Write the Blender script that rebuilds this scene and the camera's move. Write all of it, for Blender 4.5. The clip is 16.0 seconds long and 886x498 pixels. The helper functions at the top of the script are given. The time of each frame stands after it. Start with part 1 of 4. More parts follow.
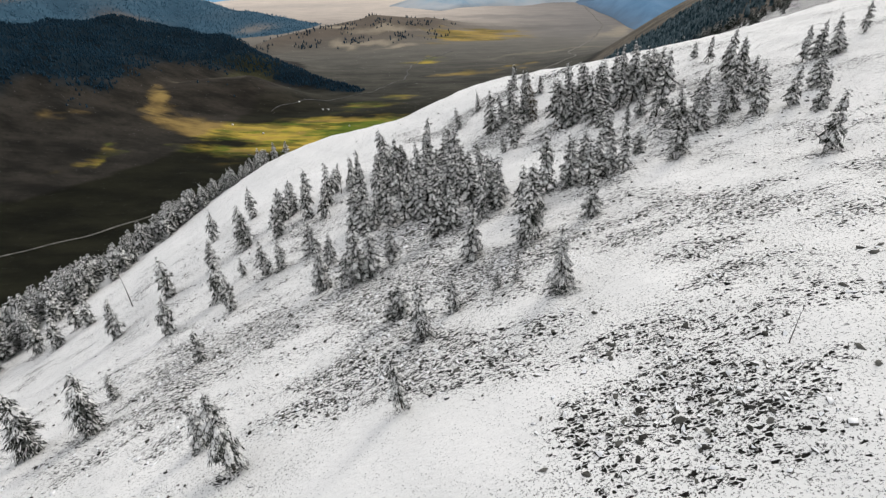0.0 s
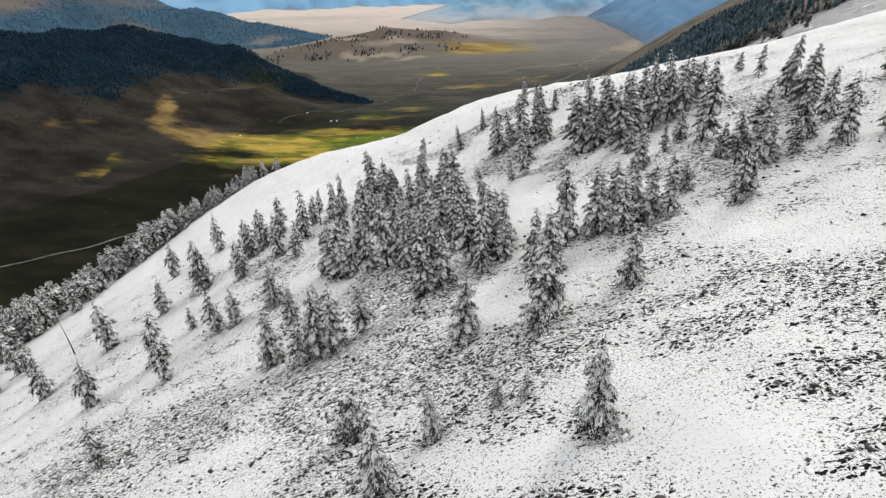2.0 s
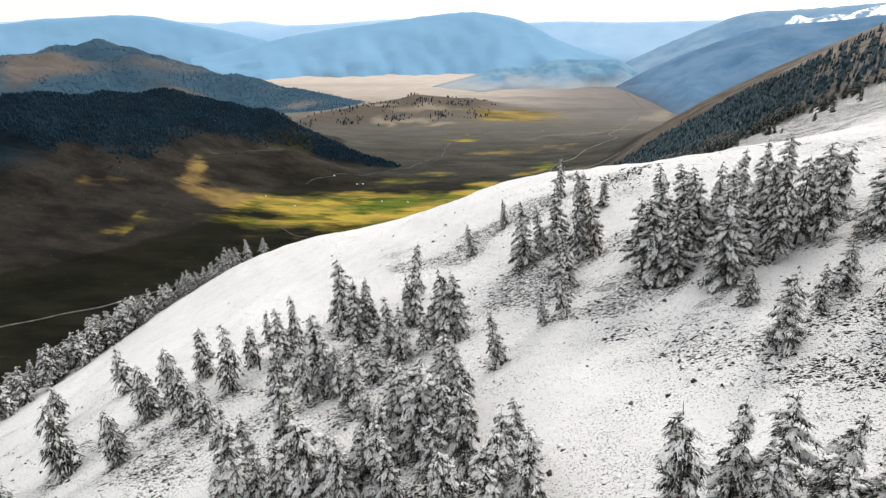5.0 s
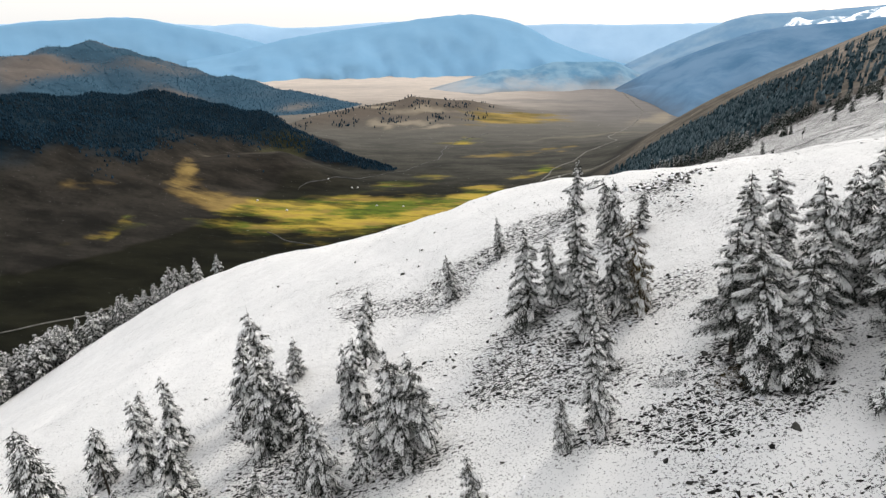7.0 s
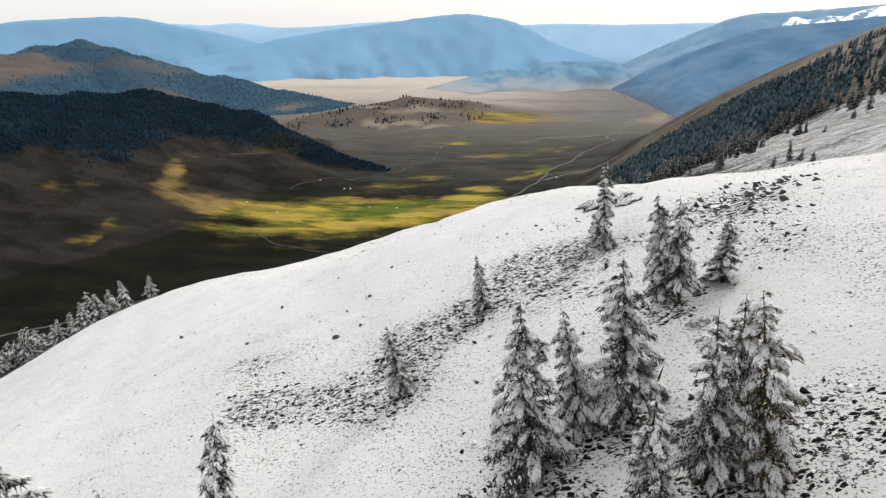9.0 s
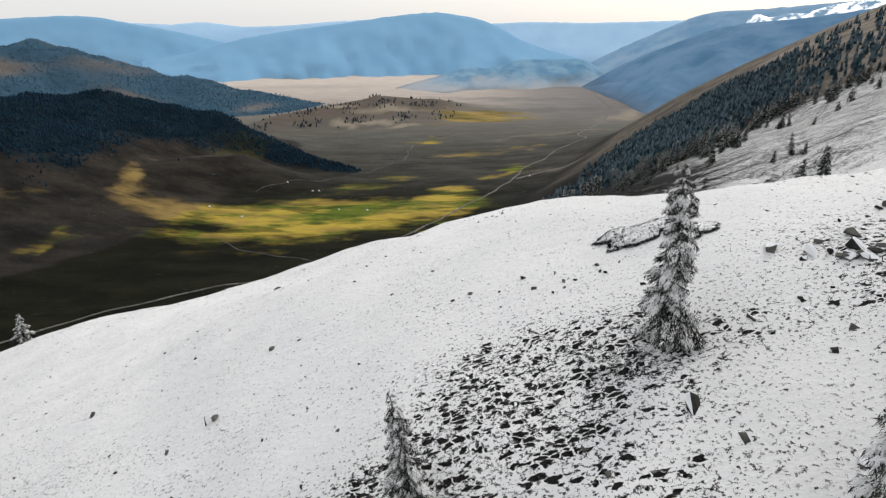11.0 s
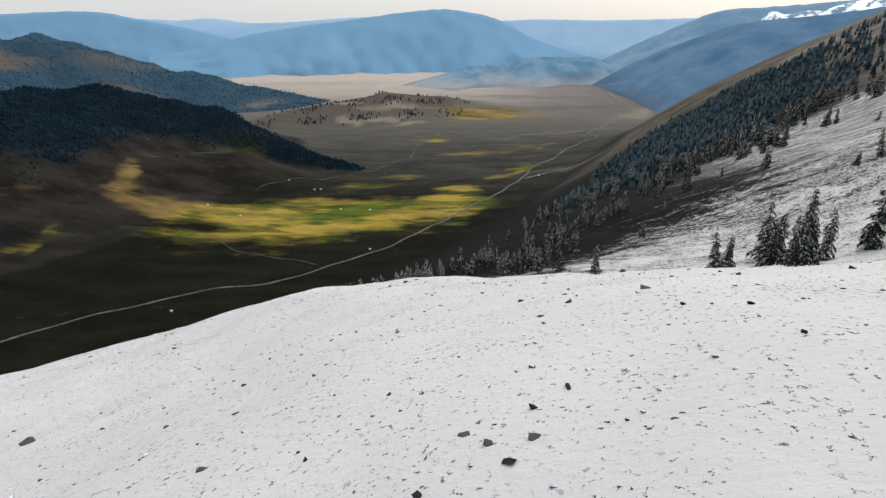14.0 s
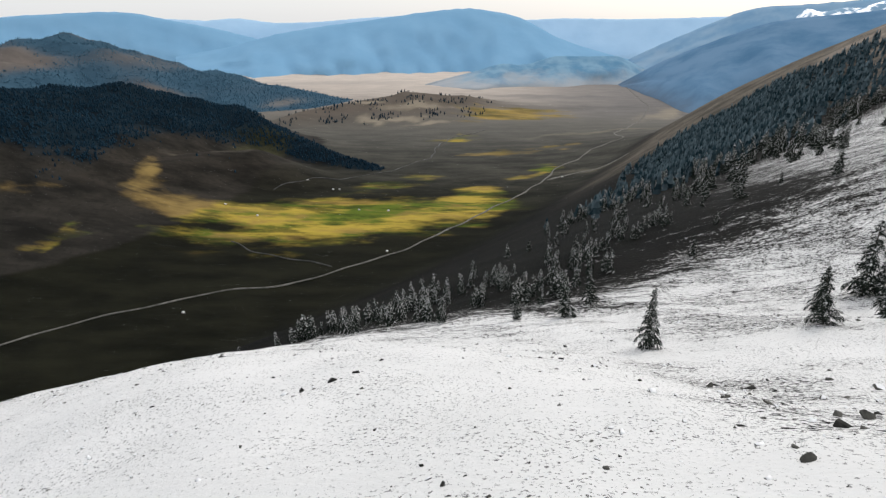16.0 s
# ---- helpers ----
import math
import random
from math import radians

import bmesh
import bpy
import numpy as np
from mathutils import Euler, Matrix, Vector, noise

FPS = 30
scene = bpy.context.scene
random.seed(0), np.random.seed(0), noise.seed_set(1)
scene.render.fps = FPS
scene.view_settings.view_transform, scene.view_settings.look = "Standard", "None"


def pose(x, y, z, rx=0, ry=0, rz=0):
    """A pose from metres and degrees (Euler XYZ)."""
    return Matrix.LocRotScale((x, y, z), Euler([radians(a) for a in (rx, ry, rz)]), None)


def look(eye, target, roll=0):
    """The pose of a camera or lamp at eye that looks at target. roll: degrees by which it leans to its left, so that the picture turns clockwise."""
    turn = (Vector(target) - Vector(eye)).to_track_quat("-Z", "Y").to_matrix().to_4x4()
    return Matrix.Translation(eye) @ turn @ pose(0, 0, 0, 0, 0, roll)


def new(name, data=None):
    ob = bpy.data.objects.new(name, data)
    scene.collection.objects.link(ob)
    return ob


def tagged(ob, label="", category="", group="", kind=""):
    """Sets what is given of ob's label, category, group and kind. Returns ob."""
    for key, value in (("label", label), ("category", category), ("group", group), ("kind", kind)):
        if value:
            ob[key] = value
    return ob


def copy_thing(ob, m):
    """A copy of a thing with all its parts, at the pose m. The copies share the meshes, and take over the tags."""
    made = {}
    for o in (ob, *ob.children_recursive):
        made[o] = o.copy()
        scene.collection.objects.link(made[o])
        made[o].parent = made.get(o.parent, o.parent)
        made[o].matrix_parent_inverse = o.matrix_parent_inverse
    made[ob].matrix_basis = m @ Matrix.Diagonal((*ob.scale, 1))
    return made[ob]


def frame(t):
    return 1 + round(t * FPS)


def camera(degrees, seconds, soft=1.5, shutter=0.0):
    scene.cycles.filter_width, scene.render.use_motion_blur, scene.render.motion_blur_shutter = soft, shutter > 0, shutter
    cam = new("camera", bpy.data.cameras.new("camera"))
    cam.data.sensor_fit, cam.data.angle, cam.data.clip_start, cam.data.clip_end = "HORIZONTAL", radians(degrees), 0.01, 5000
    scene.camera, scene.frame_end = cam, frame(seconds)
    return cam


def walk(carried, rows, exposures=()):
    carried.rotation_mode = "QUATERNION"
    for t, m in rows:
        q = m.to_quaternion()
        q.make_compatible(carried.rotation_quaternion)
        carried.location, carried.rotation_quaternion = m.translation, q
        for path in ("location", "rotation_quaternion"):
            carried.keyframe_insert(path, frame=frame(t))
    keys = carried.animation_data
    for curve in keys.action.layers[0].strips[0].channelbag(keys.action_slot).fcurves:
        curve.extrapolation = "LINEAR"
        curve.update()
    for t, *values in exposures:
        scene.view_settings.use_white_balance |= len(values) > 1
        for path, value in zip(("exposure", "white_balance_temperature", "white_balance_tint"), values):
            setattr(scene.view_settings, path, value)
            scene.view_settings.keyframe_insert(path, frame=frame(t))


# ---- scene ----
cam = camera(77.6, 16.0, soft=1.3)
PATH = [
    (0, (0.083, -0.028, 329.947), (0.047, 43.107, 304.662), -0.97),
    (0.5, (0.621, 3.911, 328.696), (0.625, 47.044, 303.407), -0.88),
    (1, (1.208, 8.358, 327.448), (1.258, 51.495, 302.167), -0.83),
    (1.5, (1.774, 13.310, 326.240), (1.764, 56.426, 300.922), -0.71),
    (2, (2.466, 18.905, 325.678), (1.672, 62.556, 301.306), -0.71),
    (2.5, (3.025, 24.527, 325.344), (1.298, 68.674, 301.932), -0.63),
    (3, (3.570, 30.207, 324.687), (1.304, 74.888, 302.360), -0.48),
    (3.5, (4.104, 36.153, 323.892), (1.454, 80.952, 301.847), -0.48),
    (4, (4.516, 41.952, 323.232), (1.554, 87.505, 302.833), -0.36),
    (4.2, (4.694, 44.243, 322.952), (1.597, 90.126, 303.328), -0.32),
    (6.3, (6.491, 71.744, 316.741), (3.346, 117.779, 297.483), -0.09),
    (6.5, (6.613, 74.255, 316.141), (3.521, 120.320, 296.946), -0.17),
    (7, (7.015, 80.455, 314.741), (3.992, 126.532, 295.564), -0.16),
    (7.5, (7.491, 86.664, 313.352), (4.524, 132.749, 294.183), -0.19),
    (8, (7.969, 92.793, 311.947), (5.058, 138.880, 292.777), -0.18),
    (8.5, (8.500, 99.121, 310.546), (5.641, 145.215, 291.384), -0.15),
    (9, (9.074, 105.527, 309.021), (6.353, 151.639, 289.884), -0.11),
    (9.5, (9.570, 111.934, 307.518), (7.588, 158.062, 288.328), 0.06),
    (10, (10.185, 118.006, 306.094), (9.034, 164.179, 286.945), -0.01),
    (10.2, (10.533, 120.202, 305.531), (9.542, 166.390, 286.410), -0.06),
    (12.3, (11.656, 145.221, 299.815), (11.964, 191.340, 280.502), -0.09),
    (12.5, (11.944, 147.467, 299.292), (12.294, 193.599, 280.012), -0.01),
    (13, (12.659, 152.929, 298.018), (12.858, 199.063, 278.741), -0.07),
    (13.5, (13.344, 158.327, 296.792), (12.993, 204.452, 277.495), -0.03),
    (14, (14.114, 163.817, 295.496), (13.034, 209.921, 276.175), -0.04),
    (14.5, (14.737, 169.218, 294.266), (12.831, 215.293, 274.941), 0.01),
    (15, (15.395, 174.714, 292.975), (12.793, 220.764, 273.673), -0.09),
    (15.5, (16.095, 180.470, 291.618), (13.262, 226.516, 272.337), -0.19),
    (16, (16.836, 186.383, 290.171), (13.809, 232.407, 270.868), -0.23),
]
walk(cam, [(t, look(eye, target, roll)) for t, eye, target, roll in PATH], [(0.0, -0.02, 6500, 10), (2.0, 0.1, 6500, 10), (4.0, 0.26, 6620, 10), (7.0, 0.18, 6580, 10), (10.0, -0.03, 6520, 10), (12.5, -0.25, 6340, 10), (14.0, -0.29, 6340, 10), (16.0, -0.11, 6360, 10)])

# ---- light ----
world = bpy.data.worlds.new("overcast_sky")
scene.world = world
world.use_nodes = True
wn = world.node_tree.nodes
sky = wn.new("ShaderNodeTexSky")
sky.sky_type = "NISHITA"
sky.sun_disc = False
sky.sun_elevation, sky.sun_rotation = radians(34), radians(38)
sky.altitude, sky.air_density, sky.dust_density, sky.ozone_density = 1500, 1.0, 6.0, 0.6
wn["Background"].inputs["Strength"].default_value = 0.12
veil = wn.new("ShaderNodeMix")  # thin cloud over the whole sky
veil.data_type = "RGBA"
veil.inputs[0].default_value = 0.72
veil.inputs[7].default_value = (9.1, 9.1, 9.1, 1)
world.node_tree.links.new(sky.outputs["Color"], veil.inputs[6])
world.node_tree.links.new(veil.outputs[2], wn["Background"].inputs["Color"])
sun = new("sun", bpy.data.lights.new("sun", "SUN"))
sun.data.energy, sun.data.angle, sun.data.color = 1.5, radians(18), (1.0, 0.95, 0.87)
sun.matrix_world = look((0, 0, 600), (-0.52 * 100, -0.64 * 100, 600 - 0.56 * 100))


# ---- materials ----
def material(name, rough=0.9):
    m = bpy.data.materials.new(name)
    m.use_nodes = True
    m.node_tree.nodes["Principled BSDF"].inputs["Roughness"].default_value = rough
    m.node_tree.nodes["Principled BSDF"].inputs["Specular IOR Level"].default_value = 0.04
    return m, m.node_tree.nodes, m.node_tree.links, m.node_tree.nodes["Principled BSDF"]


def noise_tex(nodes, links, vec, scale, detail=5, rough=0.6):
    n = nodes.new("ShaderNodeTexNoise")
    n.inputs["Scale"].default_value, n.inputs["Detail"].default_value, n.inputs["Roughness"].default_value = scale, detail, rough
    links.new(vec, n.inputs["Vector"])
    return n.outputs["Fac"]


def calc(nodes, links, kind, a, b=None, clamp=False):
    n = nodes.new("ShaderNodeMath")
    n.operation, n.use_clamp = kind, clamp
    for k, v in enumerate((a, b)):
        if isinstance(v, (int, float)):
            n.inputs[k].default_value = v
        elif v is not None:
            links.new(v, n.inputs[k])
    return n.outputs[0]


def step(nodes, links, v, lo, hi, a=0.0, b=1.0):
    n = nodes.new("ShaderNodeMapRange")
    n.interpolation_type = "SMOOTHSTEP"
    links.new(v, n.inputs["Value"])
    for k, w in zip(("From Min", "From Max", "To Min", "To Max"), (lo, hi, a, b)):
        n.inputs[k].default_value = w
    return n.outputs[0]


def blend(nodes, links, fac, a, b, kind="MIX"):
    n = nodes.new("ShaderNodeMix")
    n.data_type, n.blend_type = "RGBA", kind
    if isinstance(fac, (int, float)):
        n.inputs[0].default_value = fac
    else:
        links.new(fac, n.inputs[0])
    for k, v in ((6, a), (7, b)):
        if isinstance(v, tuple):
            n.inputs[k].default_value = (*v, 1)
        else:
            links.new(v, n.inputs[k])
    return n.outputs[2]


def bump(nodes, links, bsdf, height, strength, distance):
    n = nodes.new("ShaderNodeBump")
    n.inputs["Strength"].default_value, n.inputs["Distance"].default_value = strength, distance
    links.new(height, n.inputs["Height"])
    links.new(n.outputs["Normal"], bsdf.inputs["Normal"])


def ground_material():
    m, n, l, bsdf = material("snow_and_steppe", 0.85)
    pos = n.new("ShaderNodeTexCoord").outputs["Object"]
    stretch = n.new("ShaderNodeMapping")
    stretch.inputs["Scale"].default_value = (0.72, 1.2, 1.0)
    stretch.inputs["Rotation"].default_value = (0, 0, radians(-12))
    l.new(pos, stretch.inputs["Vector"])
    drift = stretch.outputs["Vector"]

    def attr(name, out):
        a = n.new("ShaderNodeAttribute")
        a.attribute_name = name
        return a.outputs[out]

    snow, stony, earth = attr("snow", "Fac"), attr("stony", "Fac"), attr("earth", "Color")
    wide, mid = noise_tex(n, l, pos, 0.09, 4), noise_tex(n, l, drift, 0.55, 5, 0.65)
    fine, tiny = noise_tex(n, l, drift, 3.4, 7, 0.75), noise_tex(n, l, pos, 6.5, 4, 0.72)
    # stones and grass that break through the snow
    coarse = noise_tex(n, l, drift, 0.8, 4, 0.6)
    some = calc(n, l, "MINIMUM", stony, 0.95)
    mix = calc(n, l, "ADD", calc(n, l, "MULTIPLY", coarse, 0.26), calc(n, l, "MULTIPLY", fine, 0.74))
    level = calc(n, l, "ADD", mix, calc(n, l, "MULTIPLY", some, 0.1))
    bare = step(n, l, level, 0.638, 0.662)
    tufts = step(n, l, calc(n, l, "ADD", tiny, calc(n, l, "MULTIPLY", some, 0.07)), 0.6, 0.64)
    bare = calc(n, l, "MAXIMUM", bare, calc(n, l, "MULTIPLY", tufts, step(n, l, calc(n, l, "ADD", mid, calc(n, l, "MULTIPLY", some, 0.2)), 0.38, 0.58, 0.28, 0.95)))
    # angular blocks in the stony stretches, and bare soil under the trees
    jitter = n.new("ShaderNodeVectorMath")
    jitter.operation = "MULTIPLY_ADD"
    wobble = n.new("ShaderNodeTexNoise")
    wobble.inputs["Scale"].default_value = 2.2
    l.new(drift, wobble.inputs["Vector"])
    l.new(wobble.outputs["Color"], jitter.inputs[0])
    jitter.inputs[1].default_value = (0.5, 0.5, 0.5)
    l.new(drift, jitter.inputs[2])
    cell, edge = n.new("ShaderNodeTexVoronoi"), n.new("ShaderNodeTexVoronoi")
    edge.feature = "DISTANCE_TO_EDGE"
    for v in (cell, edge):
        v.inputs["Scale"].default_value = 3.3
        l.new(jitter.outputs[0], v.inputs["Vector"])
    pick = n.new("ShaderNodeSeparateColor")
    l.new(cell.outputs["Color"], pick.inputs[0])
    chance = calc(n, l, "ADD", step(n, l, some, 0.3, 0.95, 0.0, 0.72), calc(n, l, "MULTIPLY", calc(n, l, "SUBTRACT", mid, 0.5), 1.3))
    block = calc(n, l, "MULTIPLY", step(n, l, calc(n, l, "SUBTRACT", chance, pick.outputs[0]), 0.27, 0.33), step(n, l, edge.outputs["Distance"], 0.05, 0.13))
    bare = calc(n, l, "MAXIMUM", bare, block)
    bare = calc(n, l, "MAXIMUM", bare, step(n, l, calc(n, l, "ADD", stony, calc(n, l, "MULTIPLY", calc(n, l, "SUBTRACT", fine, 0.5), 1.2)), 1.5, 1.9))
    # the lower edge of the snow
    run = n.new("ShaderNodeMapping")
    run.inputs["Scale"].default_value = (0.12, 1.0, 1.0)
    run.inputs["Rotation"].default_value = (0, 0, radians(-48))
    l.new(pos, run.inputs["Vector"])
    streak, groove = noise_tex(n, l, run.outputs["Vector"], 0.2, 6, 0.7), noise_tex(n, l, run.outputs["Vector"], 1.3, 6, 0.75)
    speck = noise_tex(n, l, pos, 1.7, 7, 0.8)
    broken = calc(n, l, "ADD", calc(n, l, "MULTIPLY", calc(n, l, "SUBTRACT", streak, 0.5), 1.3), calc(n, l, "MULTIPLY", calc(n, l, "SUBTRACT", groove, 0.5), 1.5))
    broken = calc(n, l, "ADD", broken, calc(n, l, "MULTIPLY", calc(n, l, "SUBTRACT", speck, 0.5), 1.7))
    left = calc(n, l, "ADD", snow, calc(n, l, "MULTIPLY", broken, step(n, l, snow, 0.8, 1.0, 1.0, 0.3)))
    cover = calc(n, l, "MULTIPLY", step(n, l, left, 0.38, 0.62), calc(n, l, "SUBTRACT", 1.0, bare))
    # soil, lichen and withered grass
    grass = blend(n, l, step(n, l, tiny, 0.35, 0.65), (0.005, 0.005, 0.0048), (0.024, 0.0225, 0.02))
    lengthen = n.new("ShaderNodeMapping")
    lengthen.inputs["Scale"].default_value = (0.35, 1.0, 1.0)
    lengthen.inputs["Rotation"].default_value = (0, 0, radians(-14))
    l.new(pos, lengthen.inputs["Vector"])
    far = noise_tex(n, l, lengthen.outputs["Vector"], 0.026, 8, 0.65)
    scrub = noise_tex(n, l, pos, 0.16, 6, 0.7)
    place_y = n.new("ShaderNodeSeparateXYZ")
    l.new(pos, place_y.inputs[0])
    calm = step(n, l, place_y.outputs[1], 1100, 1900, 1.0, 0.2)
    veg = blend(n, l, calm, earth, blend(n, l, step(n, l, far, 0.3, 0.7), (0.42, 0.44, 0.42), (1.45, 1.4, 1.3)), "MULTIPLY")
    amount = calc(n, l, "MULTIPLY", step(n, l, scrub, 0.52, 0.66, 0.0, 0.5), calm)
    veg = blend(n, l, amount, veg, (0.012, 0.013, 0.01))
    # green, golden and ochre meadow with ragged edges; sun patches are painted into its brightness
    ragged = n.new("ShaderNodeMapping")
    ragged.inputs["Scale"].default_value = (0.32, 1.0, 1.0)
    ragged.inputs["Rotation"].default_value = (0, 0, radians(-16))
    l.new(pos, ragged.inputs["Vector"])
    torn = noise_tex(n, l, ragged.outputs["Vector"], 0.018, 9, 0.6)
    hue = noise_tex(n, l, ragged.outputs["Vector"], 0.019, 7, 0.6)
    tone = noise_tex(n, l, ragged.outputs["Vector"], 0.03, 8, 0.62)
    field, sunny = attr("meadow", "Fac"), attr("golden", "Fac")
    sunlit_turf = blend(n, l, step(n, l, hue, 0.43, 0.57), (0.105, 0.145, 0.018), (0.46, 0.34, 0.055))
    sunlit_turf = blend(n, l, step(n, l, tone, 0.5, 0.64, 0.0, 0.7), sunlit_turf, (0.3, 0.19, 0.06))
    sunlit_turf = blend(n, l, step(n, l, tone, 0.5, 0.38, 0.0, 0.7), sunlit_turf, (0.03, 0.038, 0.011))
    sunlit_turf = blend(n, l, sunny, sunlit_turf, blend(n, l, step(n, l, hue, 0.35, 0.65), (0.15, 0.1, 0.038), (0.31, 0.215, 0.075)))
    grown = step(n, l, calc(n, l, "ADD", field, calc(n, l, "MULTIPLY", calc(n, l, "SUBTRACT", torn, 0.5), 2.6)), 0.18, 0.85)
    grown = calc(n, l, "MULTIPLY", grown, step(n, l, field, 0.04, 0.3))
    veg = blend(n, l, grown, veg, sunlit_turf)
    soil = blend(n, l, step(n, l, snow, 0.0, 0.5), veg, grass)
    white = blend(n, l, step(n, l, wide, 0.3, 0.7), (0.765, 0.76, 0.745), (0.83, 0.82, 0.805))
    white = blend(n, l, step(n, l, fine, 0.35, 0.8, 0.0, 0.25), white, (0.68, 0.69, 0.7))
    l.new(blend(n, l, cover, soil, white), bsdf.inputs["Base Color"])
    relief = calc(n, l, "ADD", calc(n, l, "MULTIPLY", fine, 0.6), calc(n, l, "MULTIPLY", tiny, 0.25))
    bump(n, l, bsdf, calc(n, l, "ADD", relief, calc(n, l, "MULTIPLY", coarse, 1.2)), 0.4, 0.3)
    return m


def plain_material(name, dark, light, scale=3.0, rough=0.9, islands=0.0, relief=0.0):
    m, n, l, bsdf = material(name, rough)
    pos = n.new("ShaderNodeTexCoord").outputs["Object"]
    v = noise_tex(n, l, pos, scale, 5, 0.65)
    if islands:
        geo = n.new("ShaderNodeNewGeometry")
        v = calc(n, l, "ADD", calc(n, l, "MULTIPLY", v, 1 - islands), calc(n, l, "MULTIPLY", geo.outputs["Random Per Island"], islands))
    l.new(blend(n, l, step(n, l, v, 0.25, 0.75), dark, light), bsdf.inputs["Base Color"])
    if relief:
        bump(n, l, bsdf, v, 0.6, relief)
    return m


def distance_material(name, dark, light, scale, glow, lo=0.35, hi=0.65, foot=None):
    """Far hills of the backdrop; haze is put into their colour, and they glow a little. foot: the hazed colour of their
    lowest slopes.
    """
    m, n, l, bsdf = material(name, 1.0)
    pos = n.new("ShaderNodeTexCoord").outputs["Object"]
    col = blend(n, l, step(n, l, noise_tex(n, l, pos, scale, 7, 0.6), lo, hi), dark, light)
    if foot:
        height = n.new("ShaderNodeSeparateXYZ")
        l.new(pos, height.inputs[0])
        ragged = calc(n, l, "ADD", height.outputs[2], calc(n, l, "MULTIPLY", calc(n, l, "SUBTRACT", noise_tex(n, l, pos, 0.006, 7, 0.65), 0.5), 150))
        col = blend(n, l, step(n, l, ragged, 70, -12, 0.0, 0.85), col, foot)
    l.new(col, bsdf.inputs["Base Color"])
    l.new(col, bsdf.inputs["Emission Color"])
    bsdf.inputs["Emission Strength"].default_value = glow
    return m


GROUND = ground_material()
SNOW = plain_material("tree_snow", (0.8, 0.795, 0.785), (0.94, 0.935, 0.92), 4.0, 0.8, 0.5)
NEEDLE = plain_material("frosted_needles", (0.007, 0.009, 0.007), (0.12, 0.124, 0.113), 3.0, 0.9, 0.65)
DARK_NEEDLE = plain_material("dark_needles", (0.008, 0.012, 0.01), (0.05, 0.06, 0.05), 3.0, 0.9, 0.6)
RUSSET = plain_material("russet_needles", (0.035, 0.026, 0.013), (0.14, 0.105, 0.05), 3.0, 0.9, 0.6)
BARK = plain_material("larch_bark", (0.018, 0.015, 0.013), (0.085, 0.072, 0.06), 9.0, 0.95, 0, 0.02)
ROCK = plain_material("lichen_rock", (0.016, 0.016, 0.015), (0.125, 0.122, 0.11), 2.6, 0.95, 0.5, 0.05)
ROCK_SNOW = plain_material("snow_on_rock", (0.74, 0.75, 0.77), (0.9, 0.9, 0.9), 2.0, 0.85, 0.2, 0.05)
# the blue of distance haze is mixed into these far conifer colours
WOOD_FAR = plain_material("hazed_valley_conifers", (0.008, 0.022, 0.036), (0.018, 0.045, 0.07), 0.02, 1.0, 0.3)
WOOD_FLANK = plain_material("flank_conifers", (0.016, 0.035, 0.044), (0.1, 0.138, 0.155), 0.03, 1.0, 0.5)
WOOD_BLUE = plain_material("haze_blue_conifers", (0.042, 0.098, 0.148), (0.062, 0.135, 0.195), 0.012, 1.0, 0.3)
GRAVEL = plain_material("pale_gravel", (0.09, 0.087, 0.076), (0.28, 0.265, 0.24), 0.2, 0.95)
WATER = plain_material("stony_river", (0.03, 0.03, 0.027), (0.13, 0.127, 0.12), 0.06, 0.4)
FELT = plain_material("white_felt", (0.7, 0.69, 0.66), (0.85, 0.84, 0.8), 2.0, 0.9)
DOOR_PAINT = plain_material("red_brown_door", (0.1, 0.03, 0.02), (0.2, 0.07, 0.04), 2.0, 0.7)
# aerial haze is painted into the blue and the emission of these hills
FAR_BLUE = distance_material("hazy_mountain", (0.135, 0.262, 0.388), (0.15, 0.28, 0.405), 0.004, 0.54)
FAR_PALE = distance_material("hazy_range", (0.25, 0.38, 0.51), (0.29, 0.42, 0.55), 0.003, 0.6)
FAR_FOOT = distance_material("haze_blue_foothills", (0.085, 0.185, 0.28), (0.155, 0.26, 0.345), 0.011, 0.5, foot=(0.3, 0.3, 0.3))
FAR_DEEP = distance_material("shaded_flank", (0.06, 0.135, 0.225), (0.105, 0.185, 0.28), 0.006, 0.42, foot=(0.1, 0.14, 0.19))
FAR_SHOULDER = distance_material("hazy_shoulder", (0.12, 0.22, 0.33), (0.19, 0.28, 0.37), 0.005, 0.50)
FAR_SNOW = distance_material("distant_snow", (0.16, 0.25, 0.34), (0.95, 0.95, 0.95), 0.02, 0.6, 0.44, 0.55)



